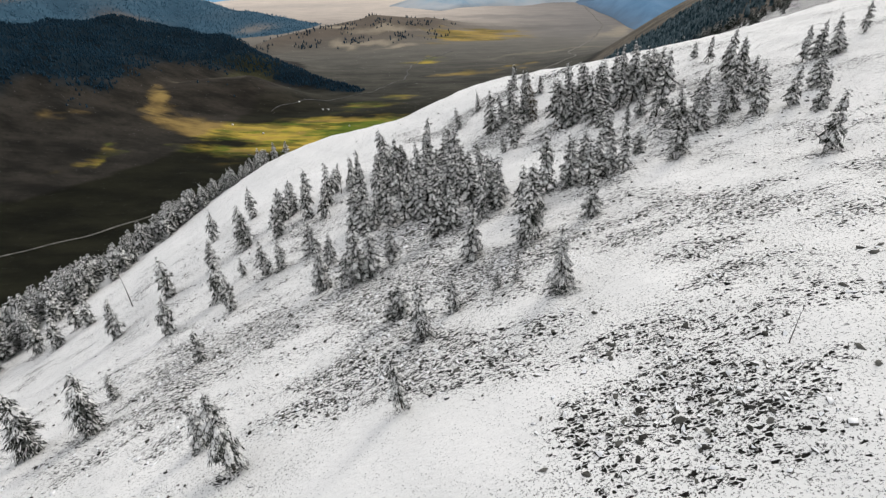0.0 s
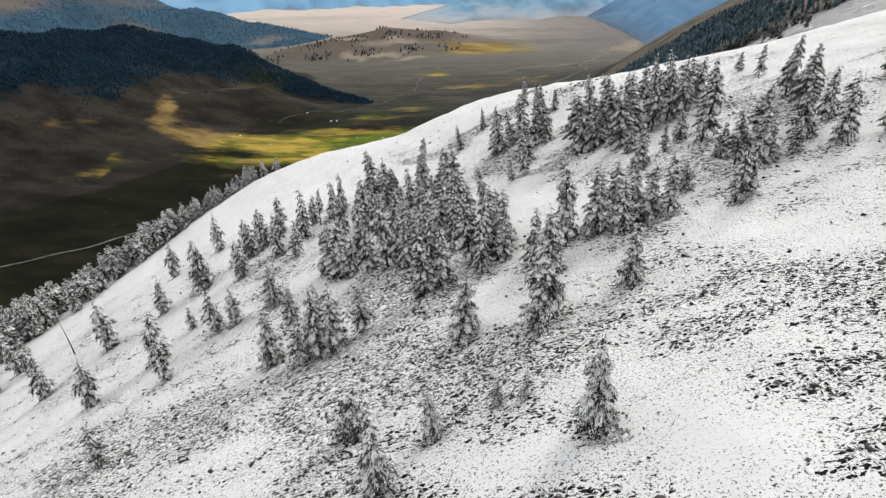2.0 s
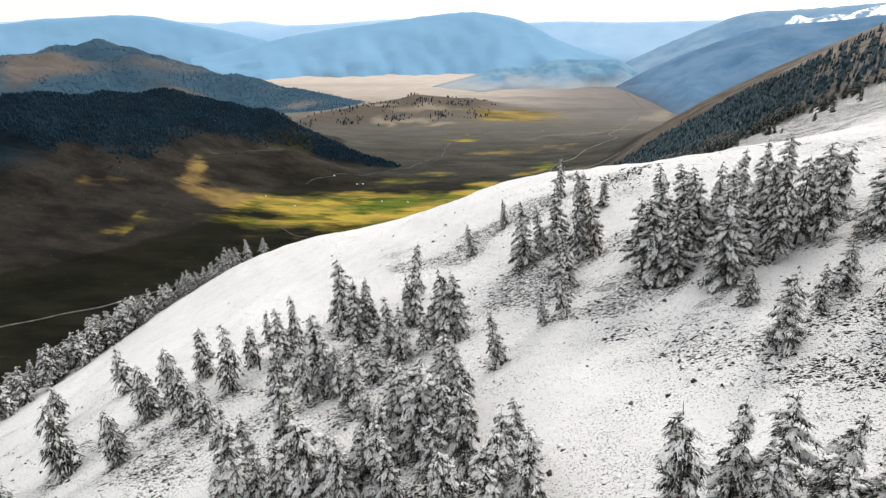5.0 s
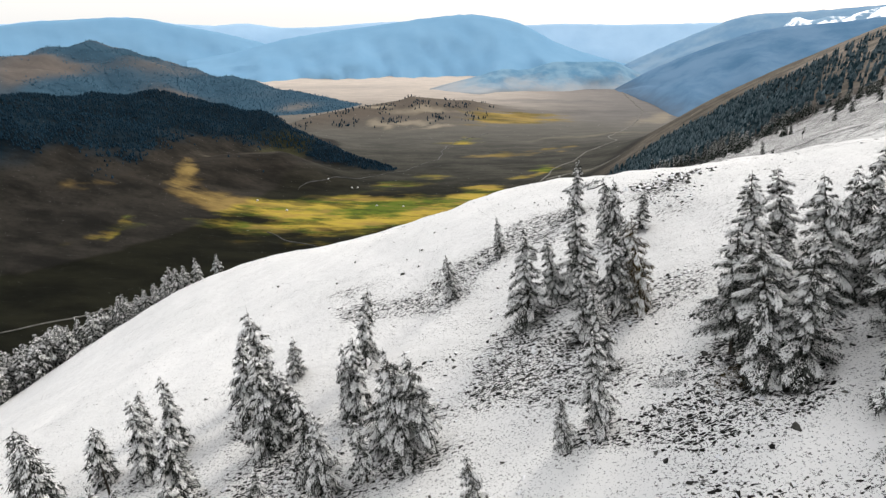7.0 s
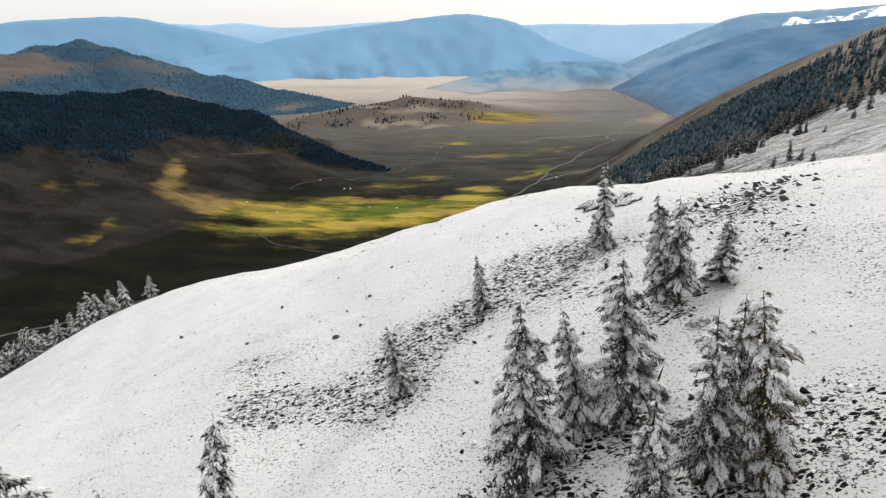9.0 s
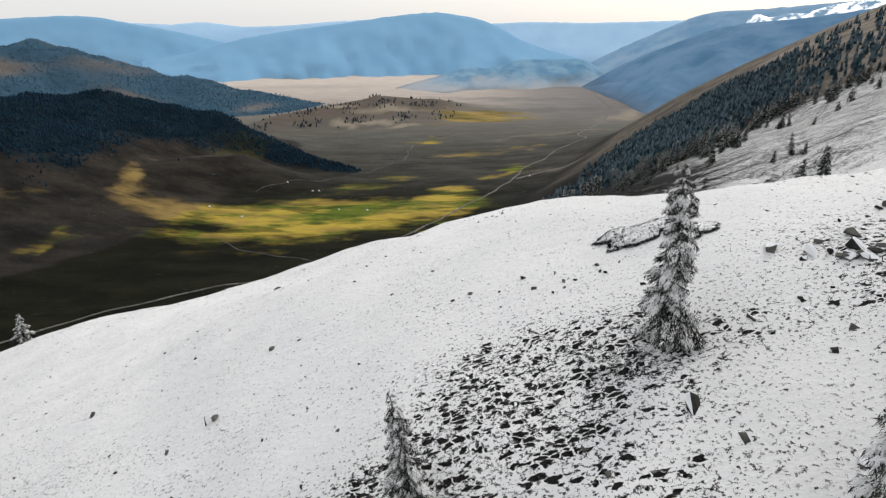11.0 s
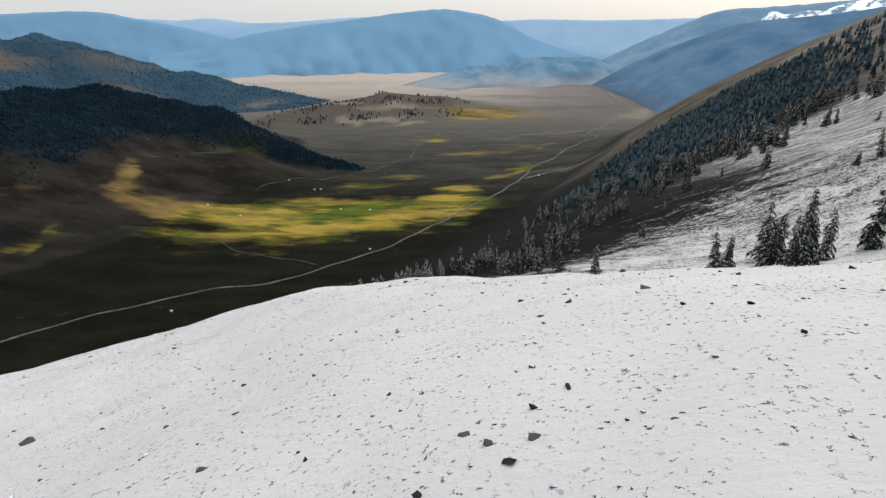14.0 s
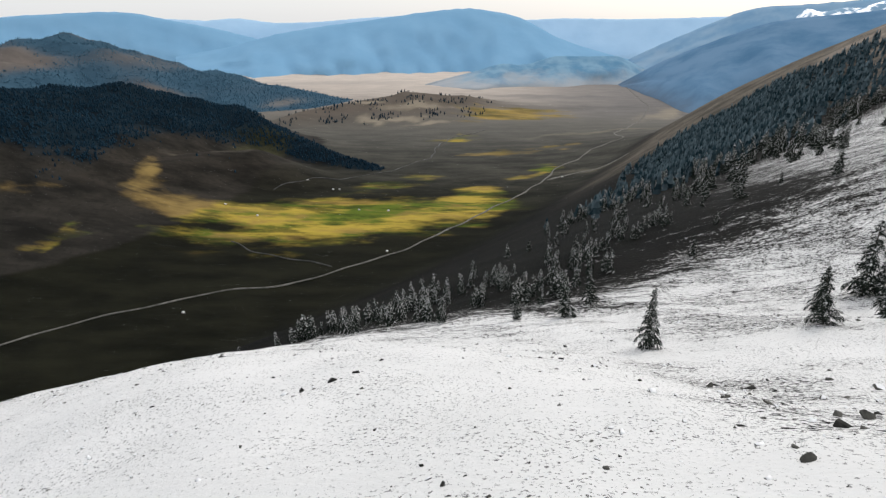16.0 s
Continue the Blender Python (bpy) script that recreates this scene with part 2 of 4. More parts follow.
# ---- terrain ----
# Smooth bumps on regular grids: (first x, step x, columns), (first y, step y, rows), radius, heights row by row.
TREND = (187.27, 43.452, -24.780)
BUMPS = [
    ((-300, 400, 4), (100, 450, 5), 330, [74.0, 64.6, 7.0, -5.9, 22.0, 5.5, 16.2, 6.2, -10.0, -0.5, 45.9, 30.4, -7.6, -17.6, 0.9, 19.8, -1.1, -5.4, -5.5, 0.6]),
    ((-115, 31.43, 8), (5, 28.89, 10), 27, [-0.8, -0.7, 0.3, -0.3, 1.7, 3.0, 1.4, 0.5, -1.2, 0.0, 2.5, 0.1, -0.0, 0.2, 0.6, 0.7, -1.3, -2.0, -1.0, -1.6, 1.3, -2.5, -1.7, 0.5, -0.6, -3.9, 0.1, -0.5, 0.8, 2.0, -0.7, 0.7, 0.9, -0.7, 6.0, 2.5, -5.4, 1.8, 0.9, 0.8, 0.4, -0.7, -0.2, 0.8, 3.8, 3.7, 0.6, 1.1, 0.4, 2.4, 4.0, 3.1, 7.9, 2.8, 0.0, 2.0, 1.3, 5.1, 7.6, 2.2, 1.7, -0.7, -1.0, 1.1, 0.6, 2.0, 3.3, 2.7, 1.2, -0.7, -4.6, -3.9, 0.1, 0.1, 1.1, 1.9, -0.1, -1.2, -5.6, -5.1]),
    ((-30, 22, 5), (176, 20, 4), 13, [-1.1, -0.9, 0.2, -2.1, -1.2, 0.4, -3.1, -0.4, 0.2, 0.3, -2.6, 2.5, 2.4, -2.1, 0.1, 1.3, 0.8, -0.9, 0.1, 2.2]),
]


def flank(x, y):
    """The snowy mountain side, before it meets the valley floor."""
    z = TREND[0] + TREND[1] * x / 100 + TREND[2] * y / 100
    for (x0, dx, nx), (y0, dy, ny), r, heights in BUMPS:
        for j in range(ny):
            row = np.exp(-(y - y0 - j * dy) ** 2 / (2 * r * r))
            for i in range(nx):
                z = z + heights[j * nx + i] * row * np.exp(-(x - x0 - i * dx) ** 2 / (2 * r * r))
    return z


def ridge(x, y, crest, back=0.5):
    """Height of a hill with a crest line of (x, y, height, half width); it is steeper on its back."""
    z = np.zeros_like(x)
    for (xa, ya, ha, wa), (xb, yb, hb, wb) in zip(crest, crest[1:]):
        s = np.clip(((x - xa) * (xb - xa) + (y - ya) * (yb - ya)) / ((xb - xa) ** 2 + (yb - ya) ** 2), 0, 1)
        d = np.hypot(x - xa - s * (xb - xa), y - ya - s * (yb - ya))
        w = (wa + s * (wb - wa)) * np.where((xb - xa) * (y - ya) - (yb - ya) * (x - xa) > 0, back, 1.0)
        z = np.maximum(z, (ha + s * (hb - ha)) * np.exp(-1.2 * (d / w) ** 2))
    return z


def wave(x, y, size, seed=0.0):
    """A cheap smooth noise, about -1 to 1."""
    a, b = x / size, y / size
    return (np.sin(1.7 * a + 0.9 * b + seed) + np.sin(-0.8 * a + 1.9 * b + 2.1 * seed) + np.sin(2.9 * a - 1.3 * b + 3.7 * seed + 1.3 * np.sin(b + seed))) / 3


NEAR_RIDGE = [(-892, 1088, 180, 330), (-863, 1228, 169, 330), (-771, 1339, 153, 290), (-640, 1423, 125, 210), (-516, 1422, 100, 120), (-410, 1385, 60, 75), (-291, 1336, 28, 50), (-173, 1292, 2, 22)]
FAR_RIDGE = [(-1528, 1860, 212, 420), (-1450, 2040, 222, 400), (-1385, 2120, 243, 380), (-1270, 2230, 170, 360), (-1042, 2295, 115, 330), (-775, 2296, 60, 260), (-574, 2254, 14, 140)]
KNOLL = [(-517, 1855, 32, 130), (-377, 1992, 40, 200), (-235, 2116, 55, 230), (-95, 2178, 40, 200), (11, 2130, 2, 110)]
FORE_HILL = [(-573, 1109, 58, 150), (-499, 1193, 57, 130), (-435, 1210, 54, 110), (-361, 1194, 37, 80), (-276, 1173, 13, 45)]
FAR_FLANK = [(411, 1471, 30, 150), (493, 1443, 40, 230), (557, 1418, 46, 270), (624, 1386, 44, 280), (684, 1353, 40, 280), (755, 1310, 38, 280), (900, 1240, 36, 280)]


def ground(x, y):
    x, y = np.asarray(x, float), np.asarray(y, float)
    fade = 1 / (1 + np.exp((np.abs(x) - 1500) / 150)) / (1 + np.exp((y - 2500) / 120)) / (1 + np.exp((-y - 900) / 100))
    f = flank(x, y) * fade + (fade - 1) * 40
    v = 1.5 * wave(x, y, 160) + 0.8 * wave(x, y, 60, 1)
    z = np.where(f - v > 60, f, v + 8 * np.log1p(np.exp(np.clip((f - v) / 8, -30, 30))))
    n1 = 1 + 0.07 * wave(x, y, 90, 2) + 0.05 * wave(x, y, 35, 3)
    z = z + np.maximum(ridge(x, y, NEAR_RIDGE), ridge(x, y, FORE_HILL, 1.0)) * n1 + ridge(x, y, FAR_RIDGE) * n1 + ridge(x, y, KNOLL) * n1 + ridge(x, y, FAR_FLANK, 1.0)
    close = np.exp(-((np.hypot(x, y - 110) / 260) ** 4))
    z = z + close * (0.35 * wave(x, y, 6.5, 4) + 0.16 * wave(x, y, 2.3, 5) + 0.06 * wave(x, y, 0.9, 6))
    return z


# ---- meshes ----
def mesh_from(name, verts, faces, mats, slots=None, smooth=False):
    me = bpy.data.meshes.new(name)
    me.from_pydata([tuple(v) for v in verts], [], faces)
    for m in mats:
        me.materials.append(m)
    if slots is not None:
        me.polygons.foreach_set("material_index", np.asarray(slots, np.int32))
    me.polygons.foreach_set("use_smooth", np.full(len(me.polygons), smooth))
    me.update()
    return me


def part(name, me, parent, label=""):
    ob = new(name, me)
    ob.parent = parent
    return tagged(ob, label)


# ---- how stony and how snowy ----
# Stony stretches (x, y, radius, amount) and clean drifts.
STONES = [(-5, 37, 6, 0.8), (3, 34, 5, 0.6), (11, 21, 5, 0.3), (18, 22, 6, 0.25), (20, 31, 7, 0.3), (9, 49, 6, 0.3), (2.5, 50, 5, 0.5), (25, 61, 7, 0.35), (29, 52, 7, 0.35), (20, 41, 6, 0.35), (-22, 62, 12, 0.35), (-36, 52, 14, 0.45), (-4, 77, 6, 1.1), (-11, 52, 6, 0.4), (0, 68, 6, 0.6),
          (36, 86, 6, 0.7), (23, 113, 4, 0.3), (13, 122, 5, 0.8), (-7, 111, 7, 0.6), (24.5, 110.6, 2.6, 0.9), (20, 108.6, 2.4, 0.5), (30, 149.3, 3.4, 1.2), (3, 135, 3, 0.7), (15, 149, 5, 0.6)]
STONES_C = [(-14, 147, 9, 0.28), (-6, 149, 7, 0.3), (-8, 142, 4, 0.4), (-18, 138, 7, 0.22), (23.5, 73.5, 2.0, 1.3), (-6.5, 80, 4, 0.7), (-6, 59, 4, 0.7), (4, 55, 4, 0.7), (10, 53.5, 3, 0.6), (11, 119, 4, 0.6), (25.6, 109, 1.8, 1.2), (-3, 58, 4, 0.6), (-8, 40, 5, 0.5), (-1, 34, 3, 0.5), (9, 23, 3.5, 0.35), (14, 21, 4, 0.1)]
STONES_B = [(16.5, 147.2, 3, 0.5), (13, 145.5, 3, 0.55), (9.7, 144.3, 3, 0.5), (6.5, 141.8, 3, 0.55), (3.4, 140.4, 2.6, 0.55), (0, 138.6, 2.6, 0.5), (-3.2, 138, 2.4, 0.5), (-7, 137, 2.6, 0.4), (21, 148.4, 3, 0.45), (-2, 137, 4, 0.2), (22, 136, 4, 0.5), (18, 154, 2.5, 0.7), (25, 125, 3, 0.6), (20, 178, 4, 0.12), (35, 216, 8, 0.6), (31, 205, 6, 0.7), (47, 245, 10, 0.5), (50, 102, 9, 0.5), (-26, 98, 8, 0.4)]
DRIFTS = [(1, 26, 5, 0.8), (-6, 27, 6, 0.6), (17, 38, 4, 0.5), (28, 60, 6, 0.3), (12, 92, 5, 0.5), (26, 134, 5, 0.8), (-30, 150, 30, 0.35), (6, 170, 18, 0.3), (32, 105, 4, 0.4), (16, 156, 4, 0.35), (19, 156, 4, 0.35), (19, 155, 4, 0.35)]


def stony(x, y):
    s = 0.37 / (1 + np.exp(np.minimum((y - 128) / 8, 50))) + 0.12 + 0.25 * np.exp(-((y - 140) / 14) ** 2) / (1 + np.exp((4 - x) / 8))
    s = s + 0.3 / (1 + np.exp((218 - y) / 8)) + 0.45 / (1 + np.exp((262 - y) / 12)) + 0.06 * np.tanh((x - 5) / 20) / (1 + np.exp(np.minimum((y - 90) / 10, 50))) - 0.1 / (1 + np.exp(np.minimum((y - 32) / 5, 50)))
    for px, py, r, a in STONES + STONES_B + STONES_C:
        s = s + a * np.exp(-((x - px) ** 2 + (y - py) ** 2) / (r * r))
    for px, py, r, a in DRIFTS:
        s = s - a * np.exp(-((x - px) ** 2 + (y - py) ** 2) / (r * r))
    s = s + 0.3 * wave(x * 0.45 - y * 0.25, y + 0.35 * x, 2.2, 7) + 0.2 * wave(x * 0.6, y + 0.4 * x, 6.5, 8)
    return np.clip(s, 0, 1.5)


def across_line(x, y):
    """Metres to the right of the line along which the snow ends on the next flank."""
    return 0.75 * (x - np.interp(y, [251, 280, 293, 307, 333, 395, 537, 640], [14, 30, 45, 65, 92, 142, 252, 320]))


def snowy(x, y, z):
    beyond = 1 / (1 + np.exp(np.clip((262 - y) / 9, -40, 40)))
    low = 1 / (1 + np.exp(np.clip(-(z - 214 + 7 * wave(x, y, 40, 9)) / 6, -40, 40)))
    thin = 0.6 / (1 + np.exp(np.clip(-(across_line(x, y) + np.interp(y, [290, 340, 430, 540], [-13, -2, 32, 42]) + 9 * wave(x, y, 30, 9)) / 8, -40, 40)))
    low = low * (1 - beyond) + thin * beyond
    return low / (1 + np.exp(np.clip((y - 525 - 0.3 * x + 25 * wave(x, y, 40, 2)) / 16, -40, 40)))


def spot(x, y, px, py, rx, ry, turn=0.0):
    c, s = math.cos(turn), math.sin(turn)
    u, v = (x - px) * c + (y - py) * s, -(x - px) * s + (y - py) * c
    return np.exp(-((u / rx) ** 2 + (v / ry) ** 2) ** 2)


def soft_spot(x, y, px, py, rx, ry, turn=0.0):
    c, s = math.cos(turn), math.sin(turn)
    u, v = (x - px) * c + (y - py) * s, -(x - px) * s + (y - py) * c
    return np.exp(-0.8 * ((u / rx) ** 2 + (v / ry) ** 2) ** 1.3)


def wooded_near(x, y):
    """Where the ridge beside the valley carries forest, 0 to 1."""
    h = ridge(x, y, NEAR_RIDGE)
    crest = np.interp(x, [p[0] for p in NEAR_RIDGE], [p[2] for p in NEAR_RIDGE])
    tail = 1 / (1 + np.exp(-(x + 470) / 40))
    return (h > 3) / (1 + np.exp(-np.clip((h / crest - 0.72 + 0.32 * tail + 0.12 * wave(x, y, 60, 4) + 0.06 * wave(x, y, 22, 1)) / 0.02, -40, 40)))


def wooded_far(x, y):
    h = ridge(x, y, FAR_RIDGE)
    return (h > 10) / (1 + np.exp(-np.clip((0.5 + wave(x, y, 120, 5) - 0.004 * (h - 90)) * 8, -40, 40)))


def warped(x, y):
    """Coordinates with a ragged wobble, for natural borders."""
    return (x + 30 * wave(x, y, 75, 11) + 15 * wave(x, y, 31, 12) + 7 * wave(x, y, 13, 13),
            y + 26 * wave(x, y, 66, 14) + 13 * wave(x, y, 28, 15) + 6 * wave(x, y, 12, 16))


def sunlit_meadows(x, y):
    """How far the valley floor is meadow, coloured bright as in a sun patch, and how golden that is."""
    x, y = warped(x, y)
    field, gold = np.zeros_like(x), np.zeros_like(x)
    # place, half lengths, turn, amount, gold
    for px, py, rx, ry, turn, k, g in (
            (-205, 1000, 215, 88, 0.28, 1.0, 0.0), (-10, 1072, 130, 52, 0.75, 1.0, 0.1), (-345, 990, 95, 52, 0.3, 0.9, 0.2), (-440, 980, 78, 38, 0.2, 0.85, 1.0),
            (-508, 1005, 50, 38, -0.5, 0.85, 1.0), (-545, 1058, 26, 58, 0.38, 0.85, 1.0), (-636, 942, 42, 20, 0.9, 0.55, 1.0), (-515, 860, 95, 11, 0.9, 0.5, 0.0),
            (130, 1300, 70, 26, 0.8, 0.6, 0.0), (-135, 1215, 80, 40, 0.7, 0.4, 0.0), (110, 1480, 170, 24, 0.35, 0.7, 0.8), (-20, 1640, 75, 36, 0.5, 0.7, 0.1),
            (110, 2010, 175, 105, 0.25, 0.95, 0.75), (-170, 880, 110, 14, 0.35, 0.4, 0.3)):
        m = k * soft_spot(x, y, px, py, rx, ry, turn)
        gold = np.where(m > field, g, gold)
        field = np.maximum(field, m)
    return field, gold


def earth_colour(x, y, z):
    """Autumn cover of the valley: heath darkened for cloud shadow, dry steppe paling with distance, brown hills and
    haze-blue woods.
    """
    # cloud shadow is painted into this near-black heath colour
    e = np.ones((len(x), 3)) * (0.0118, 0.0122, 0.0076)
    u, v = warped(x, y)

    def lay(mask, colour):
        k = np.clip(mask, 0, 1)[:, None]
        e[:] = e * (1 - k) + np.array(colour) * k

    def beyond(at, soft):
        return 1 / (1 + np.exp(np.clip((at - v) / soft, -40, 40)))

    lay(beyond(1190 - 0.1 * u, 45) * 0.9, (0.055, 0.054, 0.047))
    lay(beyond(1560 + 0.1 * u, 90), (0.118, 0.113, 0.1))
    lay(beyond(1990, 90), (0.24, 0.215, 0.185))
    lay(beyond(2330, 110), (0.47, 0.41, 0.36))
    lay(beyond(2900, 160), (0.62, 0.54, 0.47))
    # cloud shadows and sunlit strips, painted as darker and paler belts across the plain
    lay(spot(u, v, 330, 2180, 300, 50, 0.1) * 0.55, (0.12, 0.11, 0.1))
    lay(spot(u, v, 280, 2480, 330, 60, -0.1) * 0.5, (0.2, 0.19, 0.18))
    lay(spot(u, v, -700, 2950, 420, 90, 0.1) * 0.4, (0.34, 0.31, 0.29))
    lay(beyond(1930, 60) / (1 + np.exp(np.clip((300 - u) / 110, -40, 40))) * 0.8, (0.14, 0.135, 0.135))
    lay(spot(u, v, 330, 1700, 190, 22, 0.35) * 0.7, (0.2, 0.18, 0.14))
    lay(spot(u, v, 640, 2080, 190, 45, 0.9) * 0.8, (0.3, 0.26, 0.2))
    lay(spot(u, v, 250, 1290, 110, 16, 0.3) * 0.6, (0.16, 0.145, 0.115))
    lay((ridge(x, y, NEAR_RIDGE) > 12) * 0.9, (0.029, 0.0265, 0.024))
    lay(np.clip(ridge(x, y, FORE_HILL) / 40, 0, 1) * 0.6, (0.034, 0.029, 0.024))
    lay(np.clip(ridge(x, y, KNOLL) / 30, 0, 1), (0.12, 0.1, 0.082))
    for px, py, rx, ry, turn in ((-290, 1800, 55, 26, -0.6), (-210, 1850, 80, 22, 0.3), (-340, 1990, 60, 20, 0.2), (-180, 1990, 110, 34, 0.4), (-120, 1830, 50, 18, 0.5)):
        lay(spot(u, v, px, py, rx, ry, turn) * 0.85, (0.31, 0.265, 0.2))
    lay(np.clip(ridge(x, y, FAR_RIDGE) / 60, 0, 1), (0.145, 0.125, 0.112))
    # forest floor, tinted with the same haze blue as its trees
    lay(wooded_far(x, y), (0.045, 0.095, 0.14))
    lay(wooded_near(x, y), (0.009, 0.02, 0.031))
    # sunlight on the ridge's tail, put in as a lighter green-brown
    lay(spot(u, v, -455, 1330, 60, 42, 0.5) * 0.75, (0.06, 0.06, 0.03))
    lay(spot(u, v, -465, 1215, 32, 13, 0.2) * 0.7, (0.16, 0.14, 0.115))
    lay(spot(u, v, -540, 1180, 45, 10, 0.4) * 0.6, (0.12, 0.105, 0.085))
    side = flank(x, y)
    # lower flank, its earth blackened to imitate cloud shadow
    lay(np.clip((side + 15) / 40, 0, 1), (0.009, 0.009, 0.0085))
    lay(np.clip((side - 8) / 40, 0, 1) * beyond(1080, 50), (0.125, 0.108, 0.09))
    lay(1 / (1 + np.exp(np.clip((226 - side + 22 * wave(x, y, 90, 2) + 10 * wave(x, y, 33, 5)) / 10, -40, 40))) / (1 + np.exp(np.clip((640 - y) / 40, -40, 40))), (0.2, 0.172, 0.15))
    return e


# ---- ground sheet, finest where the camera passes ----
def spacing(lo, hi, fine, cap, far_lo, far_hi):
    mid = list(np.arange(lo, hi, fine))
    up, s = [hi], fine
    while up[-1] < far_hi:
        s = min(s * 1.06, cap if abs(up[-1]) < 2300 else 160)
        up.append(up[-1] + s)
    down, s = [lo], fine
    while down[-1] > far_lo:
        s = min(s * 1.06, cap if abs(down[-1]) < 1300 else 160)
        down.append(down[-1] - s)
    return np.array(down[:0:-1] + mid + up)


def build_ground(wells):
    gx, gy = spacing(-120, 80, 1.1, 13, -4700, 4700), spacing(5, 262, 1.1, 13, -1500, 4850)
    nx, ny = len(gx), len(gy)
    x, y = [a.ravel() for a in np.meshgrid(gx, gy)]
    z = ground(x, y)
    me = bpy.data.meshes.new("ground")
    me.vertices.add(nx * ny)
    me.vertices.foreach_set("co", np.stack([x, y, z], 1).ravel())
    i, j = [a.ravel() for a in np.meshgrid(np.arange(nx - 1), np.arange(ny - 1))]
    a = j * nx + i
    quads = np.stack([a, a + 1, a + nx + 1, a + nx], 1).astype(np.int32)
    me.loops.add(quads.size)
    me.loops.foreach_set("vertex_index", quads.ravel())
    me.polygons.add(len(quads))
    me.polygons.foreach_set("loop_start", np.arange(len(quads), dtype=np.int32) * 4)
    me.update(calc_edges=True)
    me.polygons.foreach_set("use_smooth", np.ones(len(quads), bool))
    st = stony(x, y)
    close = (np.abs(x) < 130) & (y > 0) & (y < 300)
    xs, ys, add = x[close], y[close], np.zeros(close.sum())
    for tx, ty, h in wells:
        add = np.maximum(add, 1.0 * np.exp(-((xs - tx + 0.4) ** 2 + (ys - ty + 0.45) ** 2) / (0.145 * h) ** 2))
    st[close] += add
    field, gold = sunlit_meadows(x, y)
    for name, values in (("snow", snowy(x, y, z)), ("stony", st), ("meadow", field), ("golden", gold)):
        me.attributes.new(name, "FLOAT", "POINT").data.foreach_set("value", values.astype(np.float32))
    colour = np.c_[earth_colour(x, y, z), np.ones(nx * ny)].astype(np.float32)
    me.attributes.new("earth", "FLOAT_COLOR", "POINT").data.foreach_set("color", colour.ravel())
    me.materials.append(GROUND)
    return tagged(new("ground", me), "snow-covered stony mountain slope above an autumn steppe valley", "ground", kind="structure")


# ---- trees ----
def make_crown(seed, h, radius, gaps, base, lean, white, twigs, size):
    """Tiers of drooping boughs: dark hanging twigs, and snow lying along the upper side of the laden ones."""
    r = np.random.default_rng(seed)
    rows, z, turn = [], base * h, r.uniform(0, 6.28)
    while z < 0.97 * h:
        f = (z - base * h) / (h - base * h)
        reach = radius * (1 - f) ** 0.64 * min(1.0, 0.56 + 1.7 * f) * (1 + 0.16 * math.sin(9 * f + seed)) + 0.08
        count = 3 + int(round(3.4 * (1 - f)))
        turn += 2.4
        for k in range(count):
            if r.random() < gaps:
                continue
            a = turn + 6.2832 * k / count + r.normal(0, 0.22)
            long = reach * r.uniform(0.45, 1.22) * (1 + 0.2 * math.sin(2 * a + 0.8 * z + seed))
            rows.append((a, z + r.normal(0, 0.17) * h / 7, long, r.uniform(0.25, 0.85) * (1 - 0.4 * f), r.uniform(1.0, 1.7), f, white * (0.62 + 0.55 * f) * (r.uniform(0.8, 1.6) if r.random() < 0.72 else r.uniform(0.05, 0.5)), r.normal(0, 0.18)))
        z += (0.038 + 0.012 * r.random()) * (h - base * h) * (1.1 - 0.4 * f)
    a, zb, long, drop, bend, f, laden, sway = np.array(rows).T

    def twig_set(per_metre, snow):
        n = np.maximum(2, (long * per_metre * (laden if snow else 1.0)).astype(int))
        i = np.repeat(np.arange(len(long)), n)
        m = len(i)
        s = r.random(m) ** 0.62 if not snow else 0.22 + 0.78 * r.random(m) ** 0.7
        ox, oy, rr = np.cos(a[i]), np.sin(a[i]), long[i]
        fan = rr * (0.10 + 0.30 * s * (1.12 - s)) + 0.03
        k = r.uniform(-1, 1, m) * fan * (0.85 if snow else 1.15) + sway[i] * rr * s * s
        if snow:
            keep = np.sin(s * 9 * (0.6 + rr) + 5 * k / fan + 7 * a[i]) * 0.5 + 0.5 + 0.5 * s > r.uniform(0.1, 1.0, m)
            i, s, k, ox, oy, rr, fan = i[keep], s[keep], k[keep], ox[keep], oy[keep], rr[keep], fan[keep]
            m = len(i)
        px = lean[0] * f[i] ** 2 + ox * rr * s - oy * k
        py = lean[1] * f[i] ** 2 + oy * rr * s + ox * k
        pz = zb[i] - rr * drop[i] * s ** bend[i] - 0.55 * np.abs(k)
        pz = pz + (r.uniform(-0.12, 0.06, m) * (0.6 + 0.5 * rr) if snow else -r.random(m) ** 1.5 * (0.05 + 0.16 * rr))
        yaw = np.arctan2(k, 0.55 * rr + 0.1) * 1.2 + r.normal(0, 0.8 if snow else 0.9, m)
        dx, dy = ox * np.cos(yaw) - oy * np.sin(yaw), oy * np.cos(yaw) + ox * np.sin(yaw)
        dz = -(drop[i] * bend[i] * s ** (bend[i] - 1) * (0.9 if snow else 1.0) + r.uniform(-0.25, 0.4 if snow else 0.9, m))
        ln = size * (r.uniform(0.06, 0.16, m) if snow else r.uniform(0.09, 0.26, m)) * (0.7 + 0.35 * rr)
        wd = size * (r.uniform(0.018, 0.04, m) if snow else r.uniform(0.014, 0.034, m)) * (0.8 + 0.3 * rr)
        e = r.uniform(-0.45, 0.45, m) if snow else r.uniform(-1.0, 1.0, m)
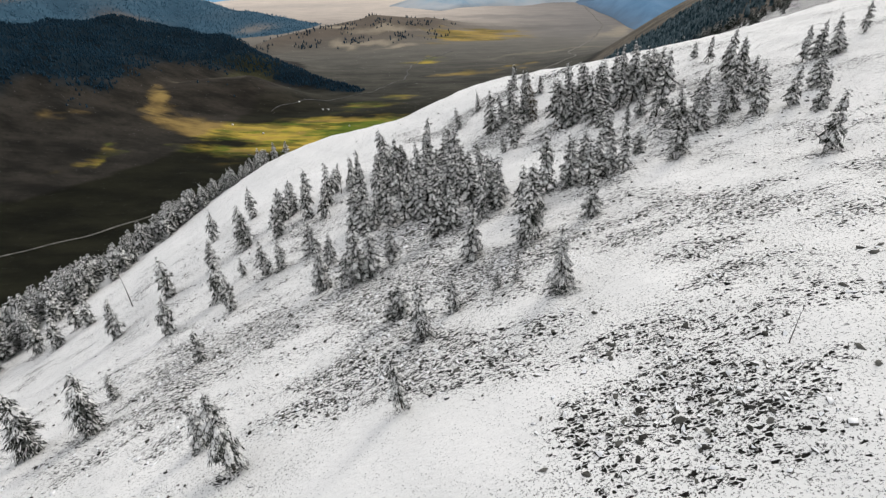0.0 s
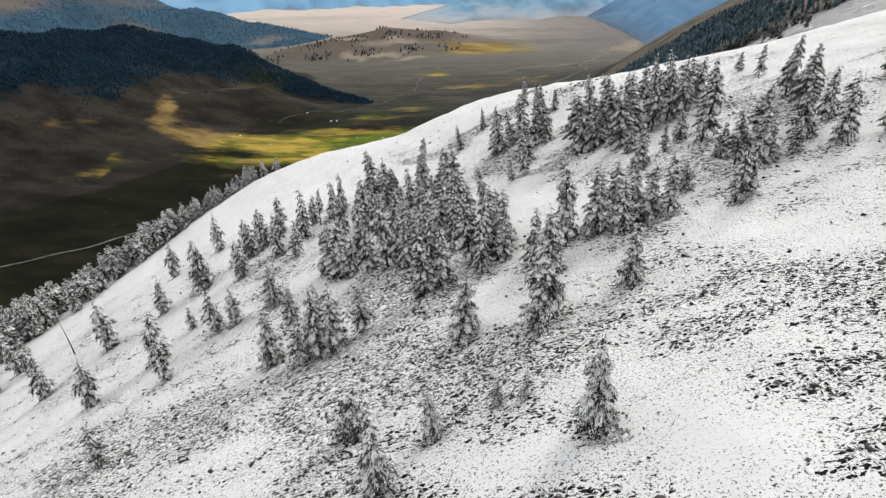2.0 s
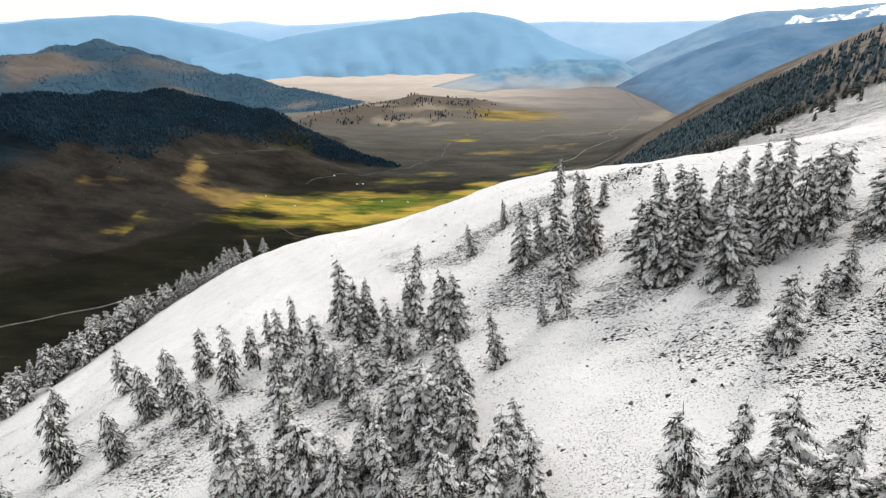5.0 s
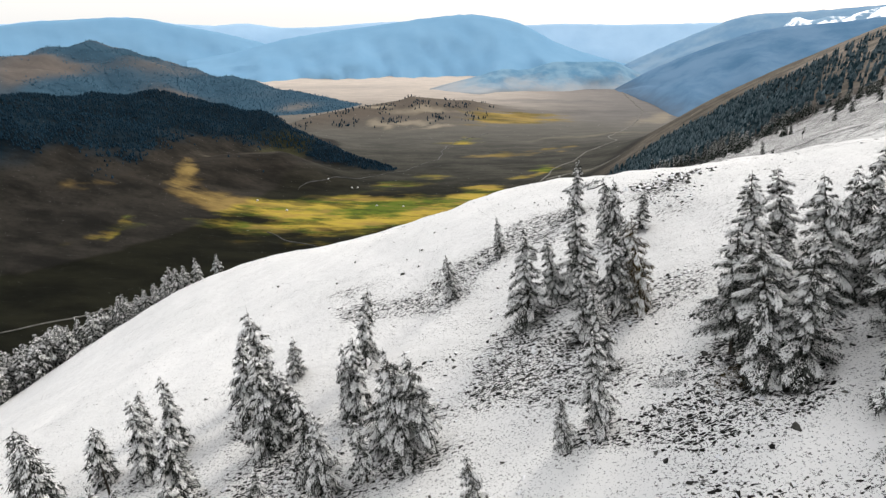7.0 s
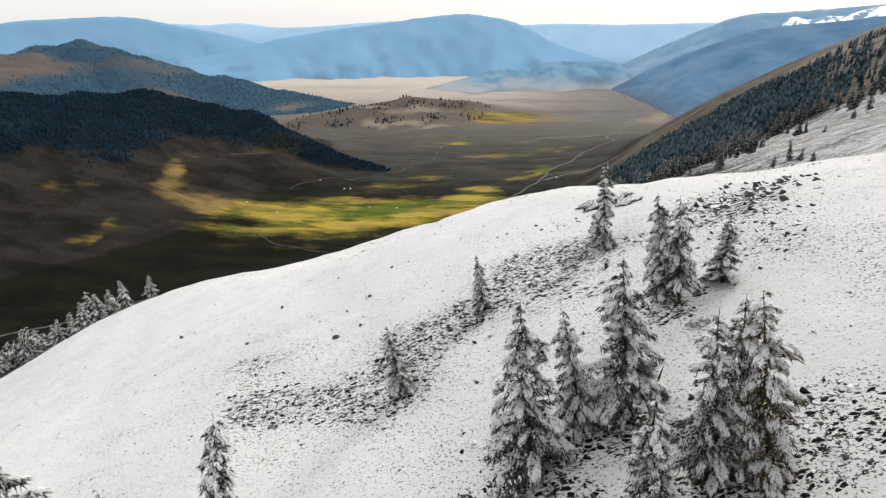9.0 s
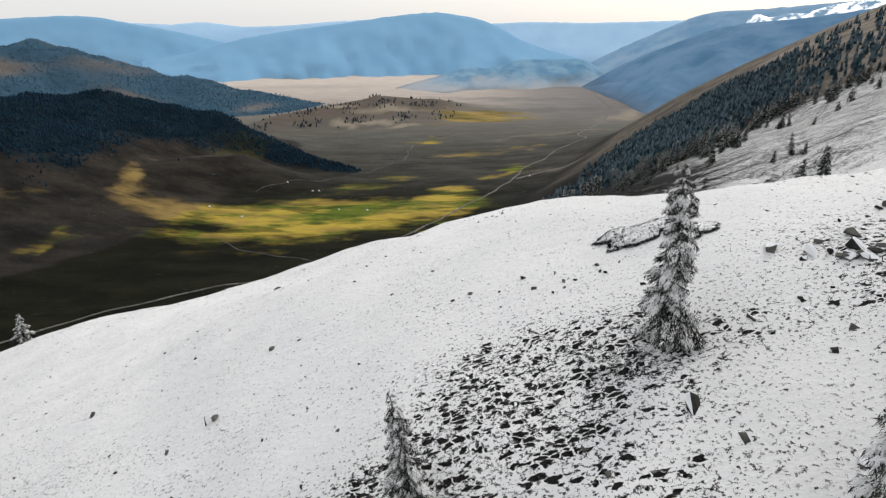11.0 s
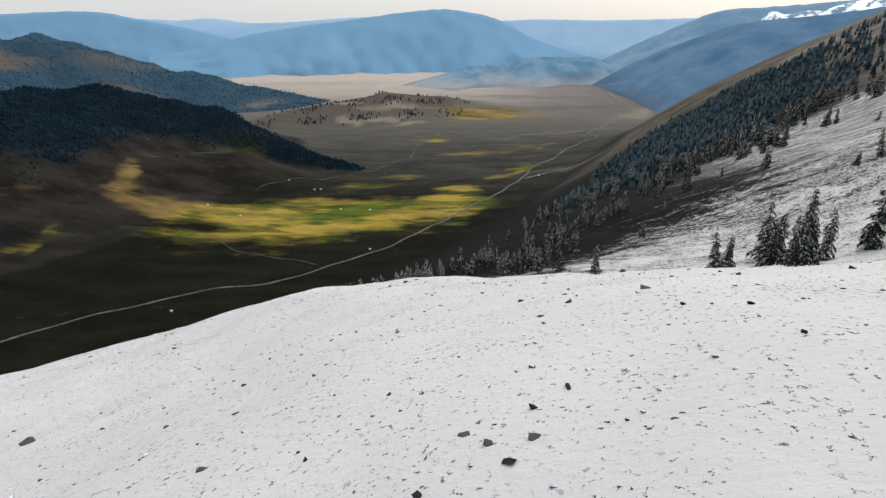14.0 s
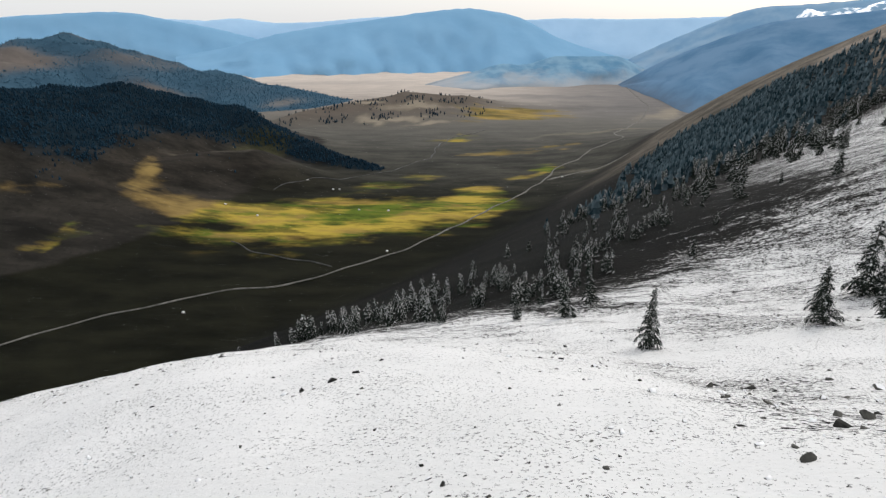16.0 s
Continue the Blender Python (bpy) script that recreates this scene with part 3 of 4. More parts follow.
        v = np.stack([np.stack([px - dy * wd - dx * 0.3 * ln, py + dx * wd - dy * 0.3 * ln, pz + e * wd - dz * 0.2 * ln], 1),
                      np.stack([px + dy * wd, py - dx * wd, pz - e * wd], 1),
                      np.stack([px + dx * ln, py + dy * ln, pz + dz * ln], 1)], 1)
        return v.reshape(-1, 3)

    dark, light = twig_set(twigs, False), twig_set(twigs * 1.75, True)
    verts = np.concatenate([dark, light])
    faces = np.arange(len(verts)).reshape(-1, 3)
    return verts, [tuple(q) for q in faces.tolist()], np.repeat([0, 1], [len(dark) // 3, len(light) // 3])


def tube(points, sides=7):
    """A tapered limb through points (x, y, z, radius)."""
    verts, faces = [], []
    for x, y, z, r in points:
        verts += [(x + r * math.cos(6.2832 * k / sides), y + r * math.sin(6.2832 * k / sides), z) for k in range(sides)]
    for j in range(len(points) - 1):
        for k in range(sides):
            a, b = j * sides + k, j * sides + (k + 1) % sides
            faces.append((a, b, b + sides, a + sides))
    faces.append(tuple(range((len(points) - 1) * sides, len(points) * sides)))
    return verts, faces


def make_trunk(rng, h, lean, stubs=0):
    r = 0.011 * h + 0.03
    verts, faces = tube([(lean[0] * f * f, lean[1] * f * f, f * h - (0.35 if f == 0 else 0), r * (1.35 if f == 0 else 1.0 - 0.93 * f)) for f in (0, 0.06, 0.25, 0.5, 0.75, 1.0)])
    for _ in range(stubs):
        f, a, k = rng.uniform(0.2, 0.9), rng.uniform(0, 6.28), len(verts)
        n = rng.uniform(0.3, 0.9) * (1.1 - f)
        v, fc = tube([(lean[0] * f * f, lean[1] * f * f, f * h, 0.03), (lean[0] * f * f + n * math.cos(a), lean[1] * f * f + n * math.sin(a), f * h - 0.15 + 0.4 * rng.random(), 0.008)], 4)
        verts += v
        faces += [tuple(i + k for i in q) for q in fc]
    return verts, faces


LARCH = "snow-laden larch with drooping frosted boughs on the stony slope"


def make_tree(name, seed, h, radius, gaps, base, needle, label, detail=1, stubs=6, white=1.5):
    """A tree; detail 0 for those passed closest, 3 for the joined woods."""
    rng = random.Random(seed)
    lean = (rng.uniform(-0.05, 0.05) * h, rng.uniform(-0.05, 0.05) * h)
    tree = tagged(new(name), label, "tree", "larches on the slope")
    v, f = make_trunk(rng, h, lean, stubs)
    part("trunk", mesh_from("trunk", v, f, [BARK], smooth=True), tree, "dark rough bark")
    v, f, s = make_crown(seed, h, radius, gaps, base, lean, white, (230, 66, 18, 10)[detail], (0.66, 1.22, 2.2, 2.9)[detail])
    part("crown", mesh_from("crown", v, f, [needle, SNOW], s), tree, "grey-green needles under snow")
    return tree


def place(proto, x, y, scale, turn, thick=1.0, label="", bent=0.0):
    z = float(ground(x, y))
    t = copy_thing(proto, pose(x, y, z - 0.05, 0, bent, 0) @ pose(0, 0, 0, 0, 0, turn))
    t.scale = (scale * thick, scale * thick, scale)
    return tagged(t, label)


# Trees of the slope: x, y, height.
GROVE_A = [(-17.1, 29.5, 8.8), (-3.3, 30.7, 6), (-22, 34.1, 5.4), (-2.2, 41.6, 6.8), (11, 42.6, 6.8), (-48.9, 44.4, 9.6), (-41.1, 44.9, 9.6), (1.2, 45.8, 4.5), (7.3, 46.7, 2.8), (5.6, 47.1, 2.2), (-5.1, 48.3, 4.7), (-43.9, 53.4, 4.6), (-32.2, 55.7, 5.1), (9.4, 55.9, 7.2), (3.6, 58.5, 6.7), (43.8, 59.2, 7.3), (18.2, 60.3, 6.5), (-13.8, 63.8, 6.5), (-9.9, 65.4, 8.2), (-12, 65.7, 8.4), (-17.6, 66.5, 7.8), (12.6, 67.1, 7), (-7.2, 67.4, 5.8), (-0.6, 71.7, 7.6), (1.6, 72.6, 7.2), (11.2, 69.8, 6.9), (33.4, 72.6, 6.2), (13.9, 71.6, 3.3), (20.7, 72.1, 6.3), (31.7, 71.2, 6.0)]
GROVE_B = [(-34.2, 72.3, 7.4), (25.6, 72.6, 7), (5.9, 73, 7.5), (-46.2, 73.2, 8.2), (18.3, 73.4, 7.3), (23.8, 73.7, 6.2), (15.4, 74.3, 9.6), (52.2, 75, 5.7), (8.5, 75, 6.4), (22.3, 75.2, 6.7), (6.5, 76.3, 7.7), (-14.6, 75.5, 5.2), (4.7, 76.5, 9.2), (-2.3, 85.6, 6.5), (21.2, 77, 6.9), (-4.6, 84.2, 7.5), (19.2, 77.3, 7.3), (2.4, 84.2, 7.3), (29.6, 78.4, 3.6), (-31.1, 81.7, 7.4), (50.2, 78.5, 6), (6.9, 78.5, 7.3), (8.9, 78.5, 7.9), (-39.1, 79.1, 8.7), (46.5, 79.5, 7.5), (7.4, 79.7, 7.9), (37.7, 79.9, 5.6), (42.1, 80.3, 4), (-1.6, 88.4, 6.4), (-23.2, 84.7, 7.0)]
GROVE_C = [(7.6, 81.2, 8), (-3.4, 82.9, 7.6), (-0.2, 82.9, 7), (40.5, 83.7, 5.1), (-0.9, 83.9, 8), (44.5, 84, 8), (57, 84, 6), (8.6, 84.1, 6.5), (-6.4, 84.6, 9.6), (5, 85.2, 8.9), (-64.6, 85.5, 9.6), (-9.1, 85.7, 7), (36.7, 86.1, 4.5), (-37, 86.2, 4), (-11.9, 86.9, 6.5), (-13.4, 87.2, 8.4), (49.5, 88, 7), (-13.4, 89.4, 8.2), (0.9, 90.1, 8.8), (3.1, 90.1, 7.2), (-16.2, 90.4, 9.6), (43, 91, 6.5), (28.5, 91.6, 6.7), (-33.6, 98.9, 7.6), (-55.6, 92.3, 9.6), (-11.1, 92.3, 9.6), (48.9, 92.5, 9.6), (-47.8, 96.9, 7.2), (-4, 93.2, 6.6), (37.2, 93.5, 9.6)]
GROVE_D = [(4.1, 93.6, 8.4), (-1.5, 93.8, 7.7), (33, 95.4, 4.4), (2.9, 95.4, 6.5), (-41.2, 100.1, 9.6), (66.7, 96, 6.6), (2.3, 96.8, 8.4), (62, 97, 6.4), (64.4, 97.4, 6.3), (35.7, 97.4, 4.5), (51.8, 98, 7.1), (-6.9, 99.3, 8.3), (29.5, 99.4, 3.8), (-90.3, 100.6, 9.6), (-24.2, 101.1, 7), (-96.5, 101.4, 9.4), (51.6, 101.4, 8.7), (7.9, 102.3, 6.3), (-12.8, 102.6, 8.9), (75.7, 103.7, 5.6), (-11.1, 103.9, 7.8), (29.9, 104.5, 10), (-28.4, 104, 8.4), (-9.8, 104.1, 6.3), (-16.7, 104.6, 8), (-84.4, 104.8, 8.3), (-5.6, 105.4, 6.5), (43, 106, 8), (31, 106.5, 7.5), (35, 107, 8.5)]
GROVE_E = [(-89.2, 107.1, 8.5), (-34.9, 107.2, 8.1), (32.1, 108, 9.3), (40, 108, 8.5), (-12.8, 108.5, 9.1), (-24.6, 108.9, 9.6), (-3.2, 109.1, 7.6), (13.1, 109.1, 4.1), (38.1, 109.4, 9.6), (15.4, 109.8, 7.6), (-0.3, 109.8, 5.9), (27, 110, 8), (35.7, 110.1, 9.6), (-33.3, 110.3, 8.2), (33, 110.5, 9), (-14.2, 110.6, 5.5), (25.7, 111.3, 9.6), (2.5, 111.4, 9.2), (4, 111.8, 8.7), (-4.9, 112.1, 8), (41.1, 112.3, 8.8), (29.2, 112.8, 7.8), (36.5, 113, 9), (0.7, 113.8, 7.4), (24.7, 113.9, 9.6), (-30.7, 114.1, 7.8), (-54.1, 114.2, 8.3), (-24.2, 114.6, 6.2), (-20.1, 114.7, 7.7), (45, 115.4, 6.8)]
GROVE_F = [(54.7, 115.7, 5.4), (43.7, 115.9, 7.3), (34, 116, 8.5), (-10, 116.4, 9.6), (-44.7, 116.5, 8.2), (31.8, 116.9, 9.6), (-9, 117, 7.4), (-19, 117.4, 8), (-8, 117.5, 6.8), (-3.1, 118.4, 7.5), (-2.8, 118.5, 8), (38.8, 119.1, 9), (41, 119.8, 8.5), (-13.6, 120.2, 9.6), (30.4, 120.2, 5), (-24.6, 121.2, 5.4), (35.1, 121.4, 7.6), (29, 121.7, 9.5), (16.6, 121.8, 7.8), (54.4, 122.2, 3.6), (-12.1, 122.4, 6.3), (-14.2, 125.2, 9.8), (21.5, 123.8, 8.8), (19.2, 124, 9), (20.3, 124.1, 8.8), (32.8, 125.3, 7.6), (39, 125.7, 6.8), (-3.7, 125.8, 9.4), (12.4, 127.3, 9.6), (17.2, 128.8, 9.6)]
GROVE_G = [(14.9, 128.9, 7.5), (-11.2, 127, 4.8), (4.6, 136.2, 5.6), (22.1, 137.1, 7.3), (25, 138.2, 4.7), (21.8, 138.7, 7), (10.1, 143.4, 4.8), (19.4, 147.8, 6.9), (58.8, 230.7, 7.6), (33.5, 232.9, 6.9), (62, 234, 11.1), (63.3, 234.7, 7.7), (52.1, 237.5, 6.7), (60, 238, 7.5), (64, 240, 8.4), (66, 246, 9.3), (65.6, 246.7, 9.6), (90.5, 247, 9.5), (77, 251.4, 9.6), (85.7, 253, 12.5), (61.9, 253.6, 6.5), (63.4, 255.4, 6.8), (30, 257.8, 7.5), (101, 258, 12.5), (23.1, 258.2, 6.1), (95.6, 259, 12), (73.3, 259.3, 9.6), (71.4, 259.6, 12.2), (105, 264, 11), (35.6, 267.4, 6.6)]
GROVE_H = [(59.8, 290.1, 4.2), (116.7, 291.9, 4), (110.5, 296.1, 3.9), (115.9, 296.7, 7.4), (104.5, 323.6, 7.8), (86.8, 331.9, 12.1), (100.5, 339.7, 3.6), (177.6, 383.9, 4.1), (157.3, 407.1, 9.3), (112.7, 414.6, 10.5), (210.6, 456.3, 8.4), (210.5, 463.3, 10.3), (183.6, 472.2, 15.2), (203.7, 541, 15.9), (10.9, 58.8, 9.6), (38.4, 80.2, 6.4), (36.3, 81.8, 6.8), (-28.3, 82.5, 6.2), (-18.4, 77, 5.8), (17, 116.8, 7.4)]
RUSSET_TREE = 172

ALL_TREES = GROVE_A + GROVE_B + GROVE_C + GROVE_D + GROVE_E + GROVE_F + GROVE_G + GROVE_H

build_ground(ALL_TREES)

HEIGHTS = (6.5, 6.5, 7.5, 7.5, 5.5, 8.0, 6.5, 8.0)
PROTOS = [
    make_tree("larch", 11, 6.5, 1.35, 0.06, 0.05, NEEDLE, LARCH),
    make_tree("larch", 12, 6.5, 1.15, 0.16, 0.12, NEEDLE, LARCH),
    make_tree("larch", 13, 7.5, 1.6, 0.08, 0.09, NEEDLE, LARCH),
    make_tree("larch", 14, 7.5, 1.3, 0.22, 0.2, NEEDLE, "thin snowy larch with a bare lower trunk"),
    make_tree("larch", 15, 5.5, 1.35, 0.04, 0.03, NEEDLE, "bushy young larch white with fresh snow", white=1.0),
    make_tree("larch", 16, 8.0, 1.55, 0.12, 0.17, NEEDLE, LARCH),
    make_tree("conifer", 18, 6.5, 1.25, 0.04, 0.02, DARK_NEEDLE, "dark green conifer with little snow on the far slope", 1, white=0.12),
    make_tree("conifer", 19, 8.0, 1.35, 0.08, 0.03, DARK_NEEDLE, "tall dark conifer lightly dusted with snow", 1, white=0.16),
]
FINE_PROTOS = [
    make_tree("larch", 31, 6.5, 1.16, 0.08, 0.1, NEEDLE, LARCH, 0, 10),
    make_tree("larch", 32, 7.5, 1.32, 0.12, 0.16, NEEDLE, LARCH, 0, 14),
    make_tree("larch", 33, 8.0, 1.32, 0.15, 0.24, NEEDLE, "tall snow-crusted larch with a bare lower trunk", 0, 16),
    make_tree("larch", 34, 6.0, 1.1, 0.1, 0.05, RUSSET, "snowy larch with russet autumn needles", 0),
]
FINE_HEIGHTS = (6.5, 7.5, 8.0, 6.0)
WOOD_PROTOS = [
    make_tree("larch", 21, 6.5, 1.4, 0.06, 0.06, NEEDLE, LARCH, 2, white=0.95),
    make_tree("larch", 22, 7.5, 1.5, 0.1, 0.05, NEEDLE, LARCH, 2, white=0.9),
    make_tree("larch", 23, 8.0, 1.6, 0.1, 0.1, NEEDLE, LARCH, 2, white=0.95),
]
WOOD_HEIGHTS = (6.5, 7.5, 8.0)
FROST_PROTOS = [
    make_tree("larch", 41, 6.5, 1.2, 0.1, 0.06, NEEDLE, LARCH, 3, 2, white=0.05),
    make_tree("larch", 42, 7.5, 1.3, 0.15, 0.05, NEEDLE, LARCH, 3, 2, white=0.03),
    make_tree("larch", 43, 8.0, 1.35, 0.2, 0.1, NEEDLE, LARCH, 3, 2, white=0.07),
]
for p in PROTOS + WOOD_PROTOS + FINE_PROTOS + FROST_PROTOS:
    p.location = (300, -400, 0)
rng = random.Random(5)
for n, (tx, ty, th) in enumerate(ALL_TREES):
    if abs(tx - 18) < 16 and 100 < ty < 155 or n == RUSSET_TREE:
        kind = 3 if n == RUSSET_TREE else rng.choice((0, 1, 2) if th > 6 else (0, 0, 1))
        place(FINE_PROTOS[kind], tx, ty, th / FINE_HEIGHTS[kind], rng.uniform(0, 360), rng.uniform(0.9, 1.1) * (1.3 if tx > 23 else 1.0), bent=rng.uniform(-1, 1) if ty > 145 else rng.uniform(-13, -7))
        continue
    if tx < -24:
        kind = rng.choice((0, 1, 2))
        place(WOOD_PROTOS[kind], tx, ty, th / WOOD_HEIGHTS[kind], rng.uniform(0, 360), rng.uniform(0.85, 1.05))
        continue
    if ty > 228:
        kind = rng.choice((6, 7))
    elif th < 4.8:
        kind = rng.choice((1, 4, 4, 0))
    elif th > 8.5:
        kind = rng.choice((2, 3, 5))
    else:
        kind = rng.choice((0, 0, 1, 2, 2, 3, 5))
    place(PROTOS[kind], tx, ty, th / HEIGHTS[kind], rng.uniform(0, 360), rng.uniform(0.76, 1.2) * (1.15 if th < 5 else 1.0), bent=rng.gauss(-2, 3))


# the wood below the shoulder, and the one under the next flank
def joined(name, protos, spots, label, needle=NEEDLE):
    """Many trees of one wood in one mesh: spots are x, y, scale, turn, kind."""
    vs, fs, ms, base = [], [], [], 0
    for x, y, scale, turn, kind in spots:
        z, c, q = float(ground(x, y)) - 0.1, math.cos(turn), math.sin(turn)
        for o in protos[kind].children:
            me = o.data
            v = np.empty(len(me.vertices) * 3)
            me.vertices.foreach_get("co", v)
            v = v.reshape(-1, 3) * (scale * 1.1, scale * 1.1, scale)
            vs.append(np.stack([x + c * v[:, 0] - q * v[:, 1], y + q * v[:, 0] + c * v[:, 1], z + v[:, 2]], 1))
            me.calc_loop_triangles()
            t = np.empty(len(me.loop_triangles) * 3, np.int32)
            me.loop_triangles.foreach_get("vertices", t)
            fs.append(t.reshape(-1, 3) + base)
            m = np.empty(len(me.loop_triangles), np.int32)
            me.loop_triangles.foreach_get("material_index", m)
            ms.append(m + (0 if o.name.startswith("crown") else 2))
            base += len(v)
    v, f, m = np.concatenate(vs), np.concatenate(fs), np.concatenate(ms)
    me = bpy.data.meshes.new(name)
    me.vertices.add(len(v))
    me.vertices.foreach_set("co", v.ravel())
    me.loops.add(f.size)
    me.loops.foreach_set("vertex_index", f.astype(np.int32).ravel())
    me.polygons.add(len(f))
    me.polygons.foreach_set("loop_start", np.arange(len(f), dtype=np.int32) * 3)
    me.update(calc_edges=True)
    for mat in (needle, SNOW, BARK):
        me.materials.append(mat)
    me.polygons.foreach_set("material_index", m)
    return tagged(new(name, me), label, "forest", kind="stuff")


def along(points, n, seed, deep, hmin, hmax, dx, dy):
    r, spots = random.Random(seed), []
    for _ in range(n):
        s = r.uniform(0, len(points) - 1.001)
        (xa, ya), (xb, yb) = points[int(s)], points[int(s) + 1]
        d, s, k = deep * r.random() ** 1.3, s - int(s), r.choice((0, 1, 2))
        spots.append((xa + s * (xb - xa) + dx * d + r.uniform(-2, 2), ya + s * (yb - ya) + dy * d + r.uniform(-2, 2), r.uniform(hmin, hmax) / WOOD_HEIGHTS[k], r.uniform(0, 6.28), k))
    return spots


joined("larch_wood", WOOD_PROTOS, along([(-106, 60), (-106, 95), (-104, 125), (-103, 150), (-94, 178), (-86, 190)], 225, 3, 38, 8.5, 12.0, -0.85, 0.5) + along([(-86, 190), (-74, 200), (-60, 211)], 50, 13, 26, 6.2, 9.0, -0.85, 0.5), "snow-dusted larch wood below the white shoulder")
joined("larch_wood", FROST_PROTOS, along([(-18, 266), (-4, 264), (10, 262), (30, 270), (52, 300)], 110, 4, 50, 3.2, 5.6, 0.25, 0.95), "frosted larch wood in the hollow below the ridge", DARK_NEEDLE)


def scatter(n, box, seed, keep):
    r = np.random.default_rng(seed)
    x, y = r.uniform(box[0], box[1], n), r.uniform(box[2], box[3], n)
    k = keep(x, y, r.random(n))
    return np.stack([x[k], y[k]], 1)


def flank_low(y):
    """Lower limit of the snow and of the wood on the next flank."""
    return np.interp(y, [262, 300, 383, 448, 515, 610, 830, 950], [214, 214, 207, 192, 177, 159, 125, 108])


def on_near_flank(x, y, u):
    d = across_line(x, y)
    edge = np.exp(-((d + 34) / 26) ** 2)
    wood = 1 / (1 + np.exp((505 + 0.3 * x - y + 30 * wave(x, y, 30, 3)) / 18))
    return u < (flank(x, y) > flank_low(y) - 16) * np.clip(0.012 + 0.6 * edge + 0.8 * wood, 0, 1) * np.clip(0.55 + 0.9 * wave(x, y, 24, 8), 0.03, 1)


rng = random.Random(15)
spots = []
for x, y in scatter(3800, (-140, 420, 290, 640), 25, on_near_flank):
    k = rng.choice((0, 1, 2))
    spots.append((float(x), float(y), rng.uniform(0.5, 1.0) * float(np.interp(y, [300, 360, 480, 600], [5.5, 7, 13, 15])) / WOOD_HEIGHTS[k], rng.uniform(0, 6.28), k))
joined("open_flank_wood", FROST_PROTOS, spots, "open frosted wood on the lower flank", DARK_NEEDLE)
for p in PROTOS + WOOD_PROTOS + FINE_PROTOS + FROST_PROTOS:
    for o in (*p.children, p):
        bpy.data.objects.remove(o)


# ---- far woods: many small conifers in one mesh each ----
def conifers(name, spots, mat, label, seed, hmin, hmax, slim=0.2):
    r = np.random.default_rng(seed)
    xy = np.array(spots)
    n = len(xy)
    h = r.uniform(hmin, hmax, n)
    w = h * slim * r.uniform(0.75, 1.3, n)
    z = ground(xy[:, 0], xy[:, 1]) - 0.3
    sides, rings = 6, ((0.06, 0.95), (0.33, 0.5), (0.28, 0.85), (0.55, 0.36), (0.5, 0.68), (0.77, 0.2), (0.73, 0.42))
    verts = []
    ang0 = r.uniform(0, 6.28, n)
    for f, q in rings:
        for k in range(sides):
            a = ang0 + 6.2832 * k / sides + f * 2
            jit = r.uniform(0.55, 1.3, n) * (1.15 if k % 2 else 0.8)
            verts.append(np.stack([xy[:, 0] + w * q * jit * np.cos(a), xy[:, 1] + w * q * jit * np.sin(a), z + h * (f + r.uniform(-0.05, 0.03, n))], 1))
    verts.append(np.stack([xy[:, 0], xy[:, 1], z + h], 1))
    per = len(rings) * sides + 1
    v = np.stack(verts, 1).reshape(-1, 3)
    local = []
    for lo, hi in ((0, 1), (2, 3), (4, 5)):
        for k in range(sides):
            a, b = lo * sides + k, lo * sides + (k + 1) % sides
            c, d = hi * sides + k, hi * sides + (k + 1) % sides
            local += [(a, b, d), (a, d, c)]
    local += [(6 * sides + k, 6 * sides + (k + 1) % sides, per - 1) for k in range(sides)]
    faces = (np.array(local)[None] + (np.arange(n) * per)[:, None, None]).reshape(-1, 3)
    me = bpy.data.meshes.new(name)
    me.vertices.add(len(v))
    me.vertices.foreach_set("co", v.ravel())
    me.loops.add(faces.size)
    me.loops.foreach_set("vertex_index", faces.astype(np.int32).ravel())
    me.polygons.add(len(faces))
    me.polygons.foreach_set("loop_start", np.arange(len(faces), dtype=np.int32) * 3)
    me.update(calc_edges=True)
    me.materials.append(mat)
    return tagged(new(name, me), label, "forest", kind="stuff")


def on_near_ridge(x, y, u):
    return u < wooded_near(x, y)


def on_far_ridge(x, y, u):
    return u < wooded_far(x, y)


def on_knoll(x, y, u):
    h = ridge(x, y, KNOLL)
    return u < (h > 8) * np.clip(0.1 + 0.9 * wave(x, y, 45, 6), 0.02, 1) * 0.7


def on_flank(x, y, u):
    f = flank(x, y)
    near = 1 / (1 + np.exp((520 + 0.3 * x - y + 40 * wave(x, y, 45, 3)) / 14))
    low = 1 / (1 + np.exp((flank_low(y) + 4 - f + 10 * wave(x, y, 60, 5)) / 6))
    high = 1 / (1 + np.exp((f - 214 + 24 * wave(x, y, 90, 2)) / 9))
    return u < near * low * (0.1 + 0.9 * high) * (y < 1090 + 40 * wave(x, y, 60, 4)) * np.clip(0.85 + 0.5 * wave(x, y, 70, 8), 0.1, 1)


conifers("ridge_forest", scatter(72000, (-1600, -100, 950, 1950), 21, on_near_ridge), WOOD_FAR, "dark hazed conifer forest on the valley ridge", 1, 3.5, 7, 0.34)
conifers("distant_forest", scatter(26000, (-2300, -300, 1700, 2900), 22, on_far_ridge), WOOD_BLUE, "haze-blue conifer forest on the far ridge", 2, 3.0, 5.5, 0.5)
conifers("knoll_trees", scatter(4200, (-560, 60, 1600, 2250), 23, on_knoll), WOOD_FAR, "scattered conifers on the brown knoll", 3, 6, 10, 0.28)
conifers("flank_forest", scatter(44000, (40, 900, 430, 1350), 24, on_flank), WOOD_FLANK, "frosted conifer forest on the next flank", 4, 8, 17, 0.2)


# ---- rocks ----
SLAB_V = np.array([(x, y, z) for z in (-1, 1) for y in (-1, 1) for x in (-1, 1)]) * 0.62
